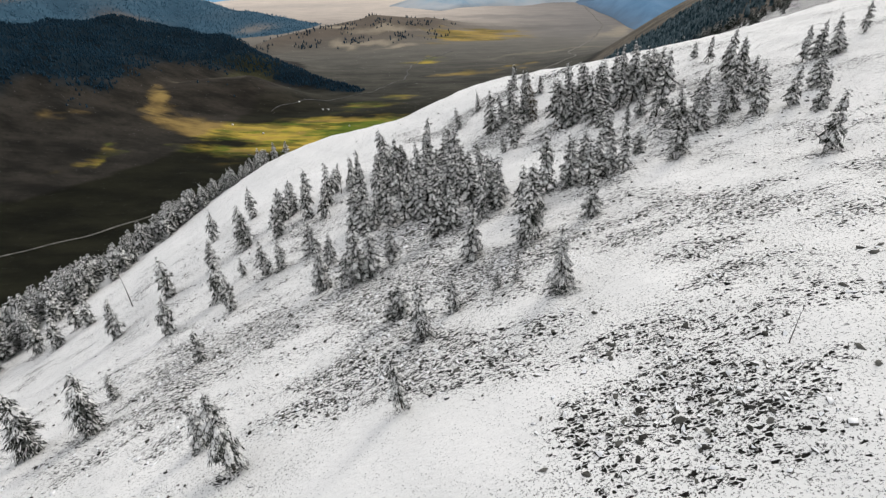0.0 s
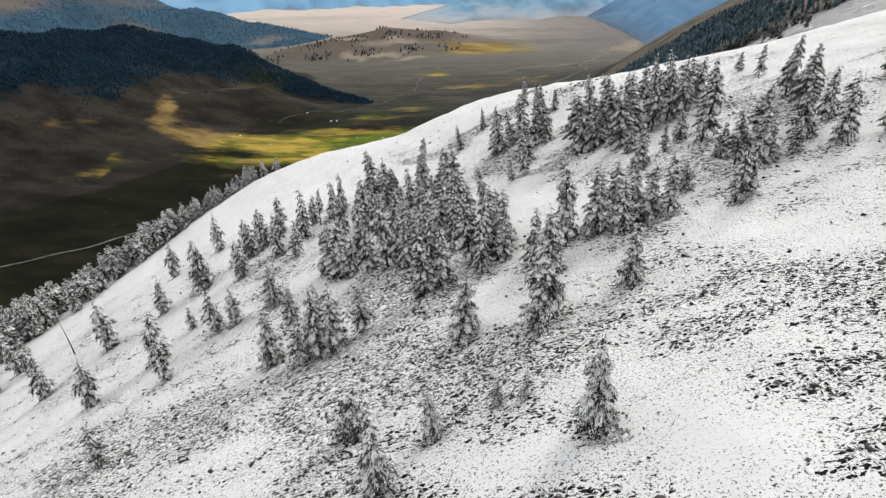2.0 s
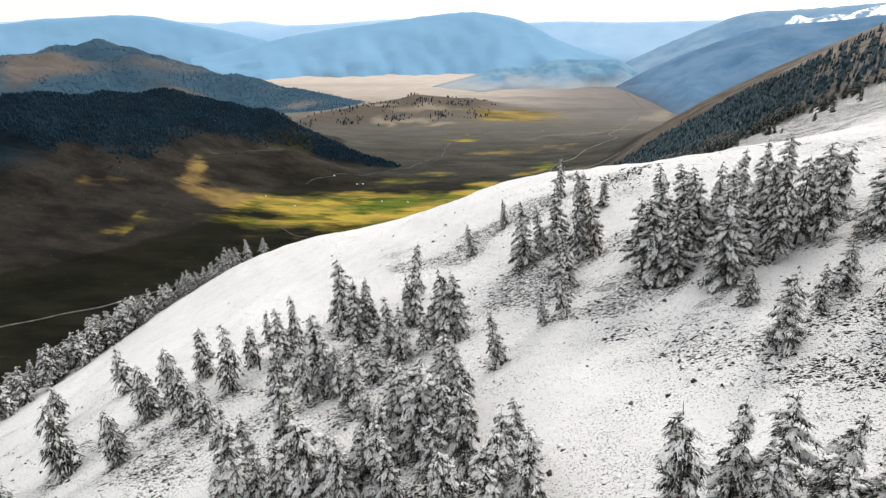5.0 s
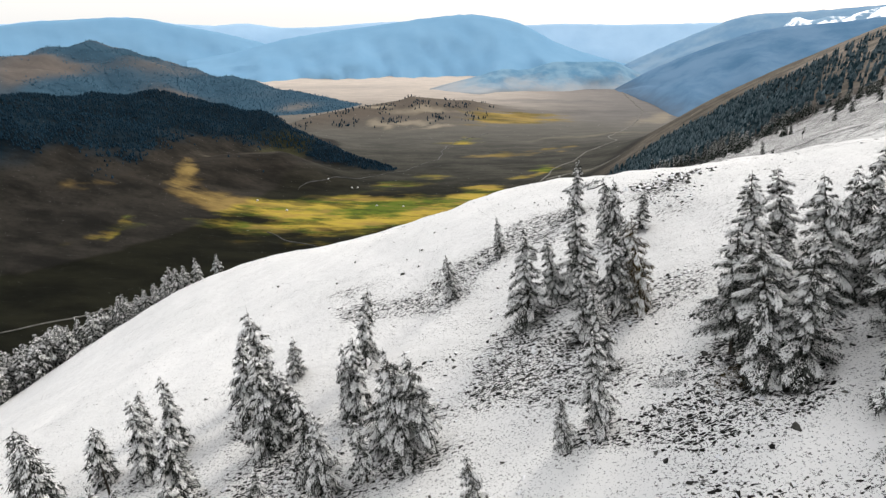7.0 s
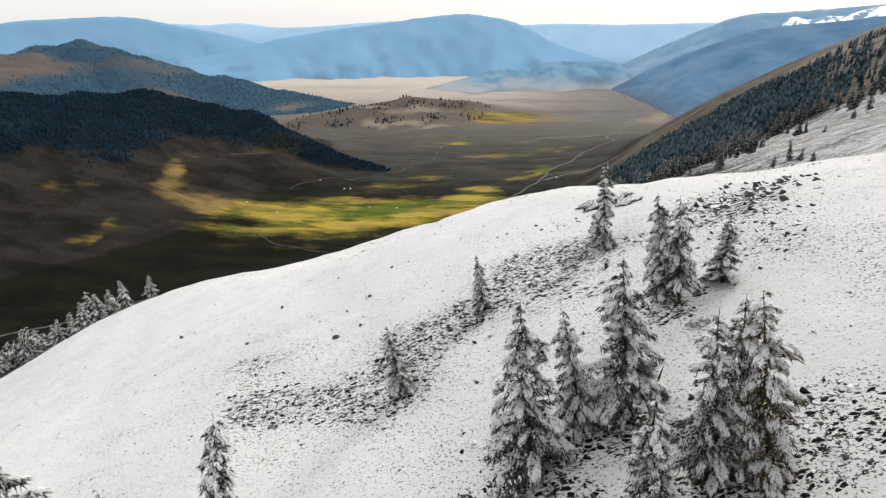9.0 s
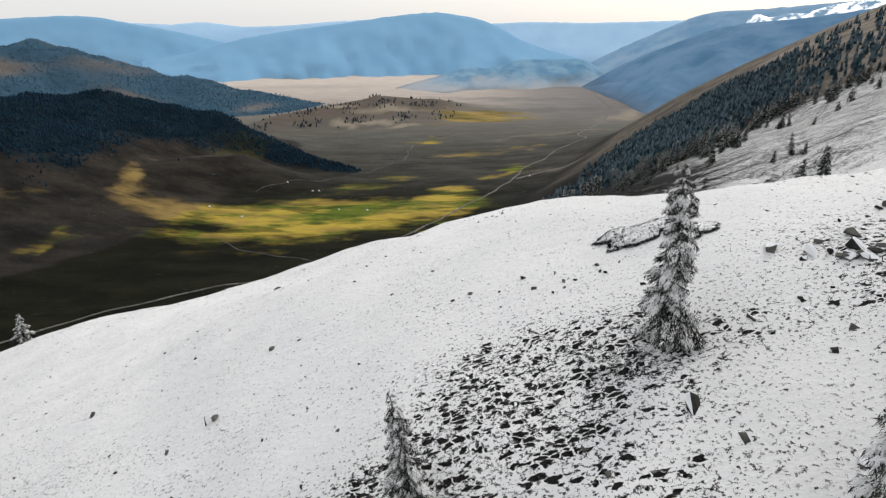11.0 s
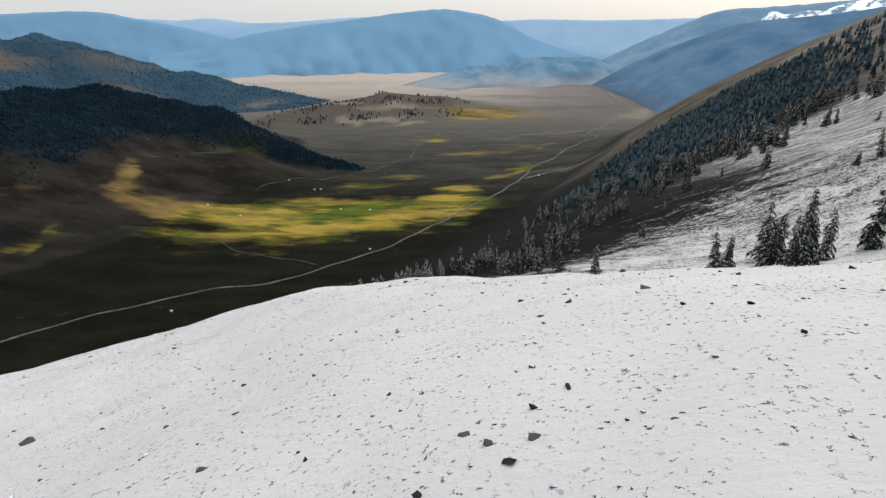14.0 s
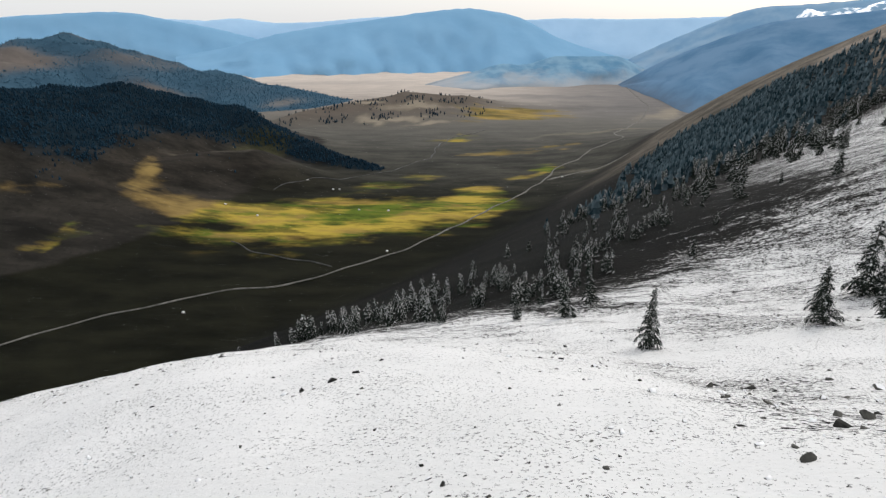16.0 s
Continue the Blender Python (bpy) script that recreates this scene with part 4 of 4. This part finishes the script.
SLAB_F = np.array([(0, 2, 3), (0, 3, 1), (4, 5, 7), (4, 7, 6), (0, 1, 5), (0, 5, 4), (1, 3, 7), (1, 7, 5), (3, 2, 6), (3, 6, 7), (2, 0, 4), (2, 4, 6)])


def rock_shapes(n, r, flat=0.38):
    """n rough slabs of about unit size: vertices and, face by face, whether snow lies on it."""
    v = SLAB_V[None] + r.uniform(-0.33, 0.33, (n, len(SLAB_V), 3))
    v = v * np.stack([r.uniform(0.7, 1.3, n), r.uniform(0.45, 0.95, n), flat * r.uniform(0.6, 1.4, n)], 1)[:, None]
    tilt, turn = r.normal(0, 0.35, n), r.uniform(0, 6.28, n)
    y, z = v[..., 1] * np.cos(tilt)[:, None] - v[..., 2] * np.sin(tilt)[:, None], v[..., 1] * np.sin(tilt)[:, None] + v[..., 2] * np.cos(tilt)[:, None]
    x = v[..., 0]
    v = np.stack([x * np.cos(turn)[:, None] - y * np.sin(turn)[:, None], x * np.sin(turn)[:, None] + y * np.cos(turn)[:, None], z], -1)
    a, b, c = v[:, SLAB_F[:, 0]], v[:, SLAB_F[:, 1]], v[:, SLAB_F[:, 2]]
    nrm = np.cross(b - a, c - a)
    nz = nrm[..., 2] / (np.linalg.norm(nrm, axis=-1) + 1e-9)
    return v, nz > (0.85 + r.uniform(-0.3, 0.45, (n, 1)))


def stones(name, n, box, seed, lo, hi, power, label, least=0.0):
    r = np.random.default_rng(seed)
    x, y = r.uniform(box[0], box[1], n), r.uniform(box[2], box[3], n)
    k = r.random(n) < np.clip(stony(x, y) * (0.75 + 0.5 * wave(x * 0.6, y + 0.3 * x, 1.3, seed)), least, 1.3) ** power
    x, y = x[k], y[k]
    n = len(x)
    size = lo + (hi - lo) * r.random(n) ** 2.6
    v, snow = rock_shapes(n, r)
    v = v * size[:, None, None]
    v = v + np.stack([x, y, ground(x, y) - 0.12 * size], 1)[:, None]
    faces = (SLAB_F[None] + (np.arange(n) * len(SLAB_V))[:, None, None]).reshape(-1, 3)
    me = bpy.data.meshes.new(name)
    me.vertices.add(n * len(SLAB_V))
    me.vertices.foreach_set("co", v.ravel())
    me.loops.add(faces.size)
    me.loops.foreach_set("vertex_index", faces.astype(np.int32).ravel())
    me.polygons.add(len(faces))
    me.polygons.foreach_set("loop_start", np.arange(len(faces), dtype=np.int32) * 3)
    me.update(calc_edges=True)
    me.materials.append(ROCK)
    me.materials.append(ROCK_SNOW)
    me.polygons.foreach_set("material_index", snow.ravel().astype(np.int32))
    return tagged(new(name, me), label, "stones", kind="stuff")


stones("scree", 90000, (-75, 62, 12, 130), 31, 0.05, 0.36, 2.2, "dark lichen-grey scree breaking through the snow")
stones("scree", 32000, (-50, 60, 120, 262), 32, 0.06, 0.3, 1.9, "scattered dark stones on the snowy shoulder")


stones("pebbles", 15000, (-50, 45, 120, 240), 33, 0.04, 0.15, 1.0, "tufts and small stones pricking through the fresh snow", 0.42)


def boulder(x, y, size, seed, label="dark angular boulder with snow on top", bare=0.55):
    r = random.Random(seed)
    bm = bmesh.new()
    ax, ay, az = r.uniform(0.8, 1.25), r.uniform(0.55, 0.9), r.uniform(0.28, 0.5)
    for _ in range(13):
        d = Vector((r.gauss(0, 1), r.gauss(0, 1), r.gauss(0, 1))).normalized() * r.uniform(0.85, 1.05)
        bm.verts.new((max(-0.75, min(0.75, d.x)) * ax * size, max(-0.7, min(0.7, d.y)) * ay * size, max(-0.6, min(0.55, d.z)) * az * size * 1.4))
    hull = bmesh.ops.convex_hull(bm, input=bm.verts)
    bmesh.ops.delete(bm, geom=[e for e in hull["geom_interior"] if isinstance(e, bmesh.types.BMVert)], context="VERTS")
    bm.normal_update()
    cover = r.uniform(bare, bare + 0.5)
    for f in bm.faces:
        f.material_index = int(f.normal.z > cover)
    me = bpy.data.meshes.new("boulder")
    bm.to_mesh(me)
    bm.free()
    me.materials.append(ROCK)
    me.materials.append(ROCK_SNOW)
    ob = new("boulder", me)
    ob.matrix_world = pose(x, y, float(ground(x, y)) - 0.02 * size, r.gauss(0, 9), -22 + r.gauss(0, 9), r.uniform(0, 360))
    return tagged(ob, label, "boulder", "boulders on the slope")


r = random.Random(77)
LONE_STONES = [(15.6, 172.2, 0.15), (15.5, 171.1, 0.16), (15, 170.6, 0.14), (12.6, 174.4, 0.14), (14.3, 171.7, 0.14), (11.2, 172.2, 0.14), (-8.5, 186.2, 0.55), (13.4, 174.1, 0.14), (14.7, 171.2, 0.14), (15.1, 155.4, 0.26), (15.4, 154, 0.21), (16.6, 155.2, 0.22), (16.9, 154.1, 0.25), (18.7, 154.9, 0.23), (18.8, 154, 0.23), (18.6, 154.2, 0.2), (12.3, 155.2, 0.22), (11.4, 155, 0.18), (7.8, 159, 0.19), (14.7, 159.1, 0.14), (13.3, 155.8, 0.14), (17.4, 154, 0.18), (16.8, 153.5, 0.16), (32, 216.8, 0.53)]
LONE_STONES += [(34.3, 216.4, 0.55), (30.9, 204.5, 0.45), (31.7, 204, 0.55), (29.5, 202.2, 0.45), (25.5, 198, 0.28), (16.1, 197.1, 0.14), (40.9, 214.9, 0.55), (18.5, 207.5, 0.15), (11.5, 207.8, 0.14), (-0.5, 151.9, 0.51), (0.7, 157.4, 0.32), (-2.7, 146.1, 0.51), (-25.7, 160.8, 0.53), (9.4, 139.6, 0.42), (19.1, 144.1, 0.54), (16.3, 136.6, 0.28), (7, 139, 0.23), (-11.8, 158.1, 0.33), (-12.9, 150.9, 0.35), (18.2, 136.9, 0.24), (12.4, 36, 0.55), (15.6, 29.3, 0.42), (17, 30.4, 0.52), (3.7, 33.2, 0.53), (11.7, 29.6, 0.41)]
for n in range(105):
    k = r.gauss(0, 1)
    boulder(31.2 + 2.6 * k, 150.4 + 0.5 * k + r.gauss(0, 1.6), r.uniform(0.2, 0.66), 400 + n, "dark angular slab of the snowy block pile")
for n in range(55):
    boulder(r.gauss(29.6, 1.9), r.gauss(144.6, 1.5), r.uniform(0.12, 0.36), 530 + n, "small dark slab below the snowy block pile")
for n in range(30):
    boulder(r.gauss(-4, 4), r.gauss(77, 3.5), r.uniform(0.3, 0.7), 600 + n)
for n in range(110):
    boulder(r.gauss(13, 4.2), r.gauss(21.8, 2.4), r.uniform(0.12, 0.42), 800 + n, "flat dark stone half buried in fresh snow", 0.75)
for n, (bx, by, bs) in enumerate(LONE_STONES):
    boulder(bx, by, bs, 700 + n, "lone dark stone lying in the snow", 0.93)


# ---- low growth and dead wood ----
def make_shrub(x, y, rx, ry, h, needle, label, seed, white, n):
    """A low spreading mat of twigs under a broken sheet of snow."""
    r = np.random.default_rng(seed)
    here = float(ground(x, y))

    def edge(a):
        return 1 + 0.18 * np.sin(3 * a + seed) + 0.1 * np.sin(7 * a) + 0.06 * np.sin(13 * a + 1)

    def crown_height(px, py):
        a, q = np.arctan2(py / ry, px / rx), np.hypot(px / rx, py / ry)
        q = q / edge(a)
        hump = 0.8 + 0.22 * np.sin(3.1 * px + seed) * np.sin(3.7 * py + 2) + 0.12 * np.sin(11 * px + 3 * py) * np.sin(9 * py - 4 * px + seed)
        return ground(x + px, y + py) - here + h * np.clip(1 - q ** 5, 0, 1) * hump, q

    a, q = r.uniform(0, 6.2832, n), r.random(n) ** 0.4
    px, py = rx * q * edge(a) * np.cos(a), ry * q * edge(a) * np.sin(a)
    top_z, _ = crown_height(px, py)
    low = ground(x + px, y + py) - here
    pz = low + (top_z - low) * r.uniform(0.1, 1.08, n) + 0.02
    t, ln, wd, dz = a + r.uniform(-1.2, 1.2, n), r.uniform(0.04, 0.12, n), r.uniform(0.01, 0.026, n), r.uniform(-0.05, 0.09, n)
    ax, ay = np.cos(t), np.sin(t)
    v = np.stack([np.stack([px - ay * wd, py + ax * wd, pz], 1), np.stack([px + ay * wd, py - ax * wd, pz], 1), np.stack([px + ax * ln, py + ay * ln, pz + dz], 1)], 1).reshape(-1, 3)
    top = tagged(new("shrub"), label, "shrub", "low shrubs")
    tagged(part("foliage", mesh_from("foliage", v, np.arange(len(v)).reshape(-1, 3).tolist(), [needle]), top), kind="stuff")
    # the snow: small uneven cells with holes
    pitch = 0.055
    gx, gy = np.arange(-1.35 * rx, 1.35 * rx, pitch), np.arange(-1.35 * ry, 1.35 * ry, pitch)
    mx, my = np.meshgrid(gx, gy)
    mx, my = mx + r.uniform(-0.35, 0.35, mx.shape) * pitch, my + r.uniform(-0.35, 0.35, mx.shape) * pitch
    mz, mq = crown_height(mx, my)
    mz = mz + 0.03 + r.uniform(-0.025, 0.025, mz.shape)
    clump = np.sin(8.3 * mx + 2.1 * np.sin(5 * my)) * np.sin(7.1 * my + 1.9 * np.sin(6 * mx + seed)) + r.normal(0, 0.35, mx.shape)
    keep = (mq < 0.93) & (clump > 1.1 - 1.9 * white)
    nx, faces = len(gx), []
    for j in range(len(gy) - 1):
        for i in range(nx - 1):
            if keep[j, i]:
                k = j * nx + i
                faces.append((k, k + 1, k + nx + 1, k + nx))
    tagged(part("snow_cover", mesh_from("snow_cover", np.stack([mx, my, mz], -1).reshape(-1, 3), faces, [SNOW], smooth=True), top), "patchy fresh snow", kind="stuff")
    top.location = (x, y, here)
    return top


make_shrub(21.4, 157.0, 2.3, 1.25, 0.34, DARK_NEEDLE, "low spreading juniper mat half buried in snow", 1, 0.98, 14000)
make_shrub(23.2, 155.4, 1.2, 0.9, 0.3, DARK_NEEDLE, "low spreading juniper mat half buried in snow", 2, 0.95, 5000)
make_shrub(24.4, 111.2, 1.9, 1.1, 0.7, RUSSET, "reddish-brown leafless shrub under the larches", 3, 0.08, 2600)
for n, (sx, sy, sr) in enumerate([(17.6, 146.9, 1.1), (8.9, 141.9, 1.0), (30.6, 104.1, 1.3), (22.4, 134.6, 0.6), (-9.2, 114.6, 1.3), (24.8, 72.2, 2.0), (11.3, 41.2, 1.2), (15.6, 73.2, 1.0), (20.4, 112.8, 1.2), (27.4, 101.9, 1.2)]):
    make_shrub(sx, sy, sr, sr * 0.6, 0.35, DARK_NEEDLE, "dark juniper clump at the foot of a larch", 10 + n, 0.25, int(700 * sr))


def make_snag(x, y, h, lean, stubs, seed, label, thick=1.0):
    rng = random.Random(seed)
    v, f = make_trunk(rng, h, lean, stubs)
    ob = new("dead_tree", mesh_from("dead_tree", v, f, [BARK], smooth=True))
    ob.location = (x, y, float(ground(x, y)))
    ob.scale = (thick, thick, 1)
    return tagged(ob, label, "dead tree", "dead wood on the slope")


make_snag(18.7, 129.8, 2.1, (0.1, 0), 0, 0, "blackened broken larch stump in the snow", 2.2)
make_snag(-69.1, 99.6, 8.9, (-0.6, 0), 14, 1, "thin leafless dead larch on the slope", 1)
make_snag(20.5, 25.2, 3.1, (0.2, 0.1), 16, 2, "bare leafless sapling among the stones", 0.5)
make_snag(-22.4, 112.5, 4.0, (0, 0), 1, 3, "broken dead trunk standing in the snow", 1.6)
make_snag(37.2, 93.5, 8.9, (-0.3, 0), 10, 4, "tall thin half-dead larch on the slope", 1)
make_snag(-7.6, 67.1, 6.5, (0.1, 0), 10, 5, "thin leafless dead larch among the scree", 0.8)
make_snag(-1.0, 151.6, 0.6, (0, 0), 1, 6, "short dead stub poking out of the snow", 1)

# ---- valley: tracks, river and tents ----
def ribbon(name, points, first, last, sway, mat, label, category, lift=1.2):
    pts = []
    for a, b in zip(points, points[1:]):
        m = max(2, int(math.dist(a, b) / 9))
        pts += [(a[0] + (b[0] - a[0]) * k / m, a[1] + (b[1] - a[1]) * k / m) for k in range(m)]
    for _ in range(3):
        pts = [pts[0]] + [((p[0] + 2 * q[0] + s[0]) / 4, (p[1] + 2 * q[1] + s[1]) / 4) for p, q, s in zip(pts, pts[1:], pts[2:])] + [pts[-1]]
    verts, faces = [], []
    for k, p in enumerate(pts):
        a, b = pts[max(0, k - 1)], pts[min(len(pts) - 1, k + 1)]
        d = math.dist(a, b)
        w = (first + (last - first) * k / len(pts)) * (0.8 + 0.35 * math.sin(k * 0.7) * math.sin(k * 0.23 + 1))
        swing = sway * (math.sin(k * 0.31) * math.sin(k * 0.083 + 2) + 0.4 * math.sin(k * 0.9))
        ox, oy = -(b[1] - a[1]) / d * w / 2, (b[0] - a[0]) / d * w / 2
        for s, dz in ((-1, 0), (-0.7, lift), (0.7, lift), (1, 0)):
            x, y = p[0] + s * ox + swing * 2 * ox / w, p[1] + s * oy + swing * 2 * oy / w
            verts.append((x, y, float(ground(x, y)) + dz - 0.1))
        if k:
            for q in range(3):
                c = 4 * k + q
                faces.append((c - 4, c - 3, c + 1, c))
    return tagged(new(name, mesh_from(name, verts, faces, [mat], smooth=True)), label, category, kind="structure")


ribbon("road", [(-640, 470), (-442, 615), (-407, 644), (-345, 691), (-283, 736), (-210, 753), (-153, 798), (-92, 864), (-20, 961), (70, 1102), (139, 1209), (179, 1317), (237, 1386), (272, 1448), (372, 1551), (369, 1659), (503, 1914), (615, 2210), (653, 2601), (678, 2819)],
       1.1, 8.5, 3.0, GRAVEL, "pale gravel track winding through the valley", "road")
ribbon("side_track", [(150, 1225), (200, 1262), (270, 1290), (330, 1330)], 5, 6, 2.0, GRAVEL, "narrow pale side track on the steppe", "road")
ribbon("brook", [(-326, 882), (-289, 850), (-237, 835), (-156, 809)], 1.8, 1.8, 4.0, WATER, "small pale brook in the cloud-shadowed heath", "brook")
ribbon("river", [(-345, 1110), (-302, 1153), (-233, 1222), (-155, 1299), (-92, 1395), (-84, 1544), (-53, 1626), (40, 1760)],
       1.6, 3.8, 6.0, WATER, "shallow stony river crossing the meadow", "river")


def make_yurt(x, y, size, label):
    top = tagged(new("yurt"), label, "yurt", "herders' tents in the valley")
    r = 0.62 * size
    v, f = tube([(0, 0, -0.4, r), (0, 0, 0.62 * r, r * 1.02)], 16)
    part("wall", mesh_from("wall", v, f, [FELT], smooth=False), top)
    v, f = tube([(0, 0, 0.60 * r, r * 1.06), (0, 0, 0.9 * r, r * 0.6), (0, 0, 1.1 * r, r * 0.18)], 16)
    part("roof", mesh_from("roof", v, f, [FELT], smooth=False), top)
    v = [(-0.2 * r, -r * 1.04, -0.3), (0.2 * r, -r * 1.04, -0.3), (0.2 * r, -r * 1.04, 0.5 * r), (-0.2 * r, -r * 1.04, 0.5 * r), (-0.2 * r, -r * 0.9, -0.3), (0.2 * r, -r * 0.9, -0.3), (0.2 * r, -r * 0.9, 0.5 * r), (-0.2 * r, -r * 0.9, 0.5 * r)]
    part("door", mesh_from("door", v, [(0, 1, 2, 3), (0, 4, 5, 1), (1, 5, 6, 2), (2, 6, 7, 3), (3, 7, 4, 0)], [DOOR_PAINT]), top, "small painted door")
    top.location = (x, y, float(ground(x, y)) + 0.2)
    return top


for yx, yy, ys in [(-394, 1020, 3.2), (-328, 985, 3.0), (-246, 1139, 3.0), (-235, 1143, 2.6), (-177, 1035, 2.6), (-128, 1034, 3.0), (-298, 1159, 2.8), (-104, 868, 2.6), (-294, 684, 2.6), (181, 1245, 3.0)]:
    make_yurt(yx, yy, ys, "small white felt yurt on the valley meadow")


# ---- distant mountains ----
def mountain(name, crest, depth, mat, label, seed, rows=14):
    """A range with its crest along (x, y, height); it falls away to the front by depth metres and to the back."""
    pts = []
    for a, b in zip(crest, crest[1:]):
        m = max(3, int(math.dist(a[:2], b[:2]) / 35))
        pts += [[a[i] + (b[i] - a[i]) * k / m for i in range(3)] for k in range(m)]
    pts.append(list(crest[-1]))
    for _ in range(2):
        pts = [pts[0]] + [[(p[i] + 2 * q[i] + s[i]) / 4 for i in range(3)] for p, q, s in zip(pts, pts[1:], pts[2:])] + [pts[-1]]
    verts, faces, n, high = [], [], rows + 4, max(p[2] for p in pts)
    for k, (x, y, z) in enumerate(pts):
        d = math.hypot(x, y)
        deep = depth * min(1.0, max(0.15, z / (0.45 * high)))
        for q in range(n):
            s = q / rows
            drop = min(s, 1.0) ** 1.15 if q <= rows else 1.0
            along = deep * s
            spur = 1 + 0.35 * noise.noise((x / 260, y / 260, s * 2 + seed)) + 0.15 * noise.noise((x / 90, y / 90, s * 4 + seed))
            if q > rows:
                along, drop = -deep * 0.3 * (q - rows), 0.35 * (q - rows)
                spur = 1.0
            calm = min(1.0, max(0.0, (z - 4) / 60))
            h = z * (1 - drop) + calm * (14 * noise.noise((x / 70, y / 70, q * 0.5 + seed)) * (1 - abs(1 - 2 * min(s, 1))) if 0 < q <= rows else 0)
            verts.append((x - x / d * along * spur, y - y / d * along * spur, h + calm * 5 * noise.noise((x / 45, seed, 0)) * (1 - drop) - 6 * (q == rows) - 8 * (1 - calm) * (q > 0)))
        if k:
            for q in range(rows):
                a = (k - 1) * n + q
                faces.append((a, a + n, a + n + 1, a + 1))
            a = (k - 1) * n
            faces.append((a + rows + 1, a + n + rows + 1, a + n, a))
            for q in range(rows + 1, n - 1):
                a = (k - 1) * n + q
                faces.append((a + 1, a + n + 1, a + n, a))
    return tagged(new(name, mesh_from(name, verts, faces, [mat], smooth=True)), label, "mountain", kind="structure")


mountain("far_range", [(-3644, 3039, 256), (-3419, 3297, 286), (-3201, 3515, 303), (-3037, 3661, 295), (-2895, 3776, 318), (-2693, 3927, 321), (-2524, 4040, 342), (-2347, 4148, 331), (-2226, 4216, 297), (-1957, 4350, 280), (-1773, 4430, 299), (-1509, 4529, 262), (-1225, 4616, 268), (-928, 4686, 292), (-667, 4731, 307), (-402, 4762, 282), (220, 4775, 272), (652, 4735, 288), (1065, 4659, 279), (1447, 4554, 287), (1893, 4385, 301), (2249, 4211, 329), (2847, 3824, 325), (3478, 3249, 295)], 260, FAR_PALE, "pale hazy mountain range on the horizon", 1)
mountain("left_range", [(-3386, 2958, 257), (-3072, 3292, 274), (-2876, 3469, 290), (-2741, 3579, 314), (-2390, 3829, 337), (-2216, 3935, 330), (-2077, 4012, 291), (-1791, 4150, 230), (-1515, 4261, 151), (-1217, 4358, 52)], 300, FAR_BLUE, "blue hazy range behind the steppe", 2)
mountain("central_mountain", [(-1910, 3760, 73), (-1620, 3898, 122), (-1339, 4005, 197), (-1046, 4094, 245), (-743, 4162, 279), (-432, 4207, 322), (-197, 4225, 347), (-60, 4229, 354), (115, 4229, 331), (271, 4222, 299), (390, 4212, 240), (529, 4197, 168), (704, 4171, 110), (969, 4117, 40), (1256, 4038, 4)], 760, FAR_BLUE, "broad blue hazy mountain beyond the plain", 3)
mountain("foothill", [(-240, 2869, 4), (-132, 2927, 29), (7, 2980, 57), (120, 3028, 91), (238, 3071, 72), (383, 3107, 119), (560, 3130, 112), (708, 3151, 117), (807, 3178, 70), (908, 3202, 22)], 260, FAR_FOOT, "low haze-blue foothill at the edge of the plain", 4)
mountain("left_foothill", [(-1537, 3661, 12), (-1337, 3741, 82), (-1132, 3810, 113), (-924, 3867, 96), (-636, 3926, 29), (-336, 3965, 4)], 150, FAR_FOOT, "haze-blue foothill spur at the edge of the plain", 5)
mountain("right_flank", [(662, 2905, 4), (714, 2892, 35), (806, 2868, 95), (917, 2833, 150), (1022, 2796, 196), (1121, 2757, 240), (1215, 2716, 275), (1308, 2672, 289), (1445, 2598, 302), (1579, 2516, 322), (1750, 2397, 363), (1959, 2224, 406)], 800, FAR_DEEP, "shaded haze-blue mountain flank beyond the forest", 6)
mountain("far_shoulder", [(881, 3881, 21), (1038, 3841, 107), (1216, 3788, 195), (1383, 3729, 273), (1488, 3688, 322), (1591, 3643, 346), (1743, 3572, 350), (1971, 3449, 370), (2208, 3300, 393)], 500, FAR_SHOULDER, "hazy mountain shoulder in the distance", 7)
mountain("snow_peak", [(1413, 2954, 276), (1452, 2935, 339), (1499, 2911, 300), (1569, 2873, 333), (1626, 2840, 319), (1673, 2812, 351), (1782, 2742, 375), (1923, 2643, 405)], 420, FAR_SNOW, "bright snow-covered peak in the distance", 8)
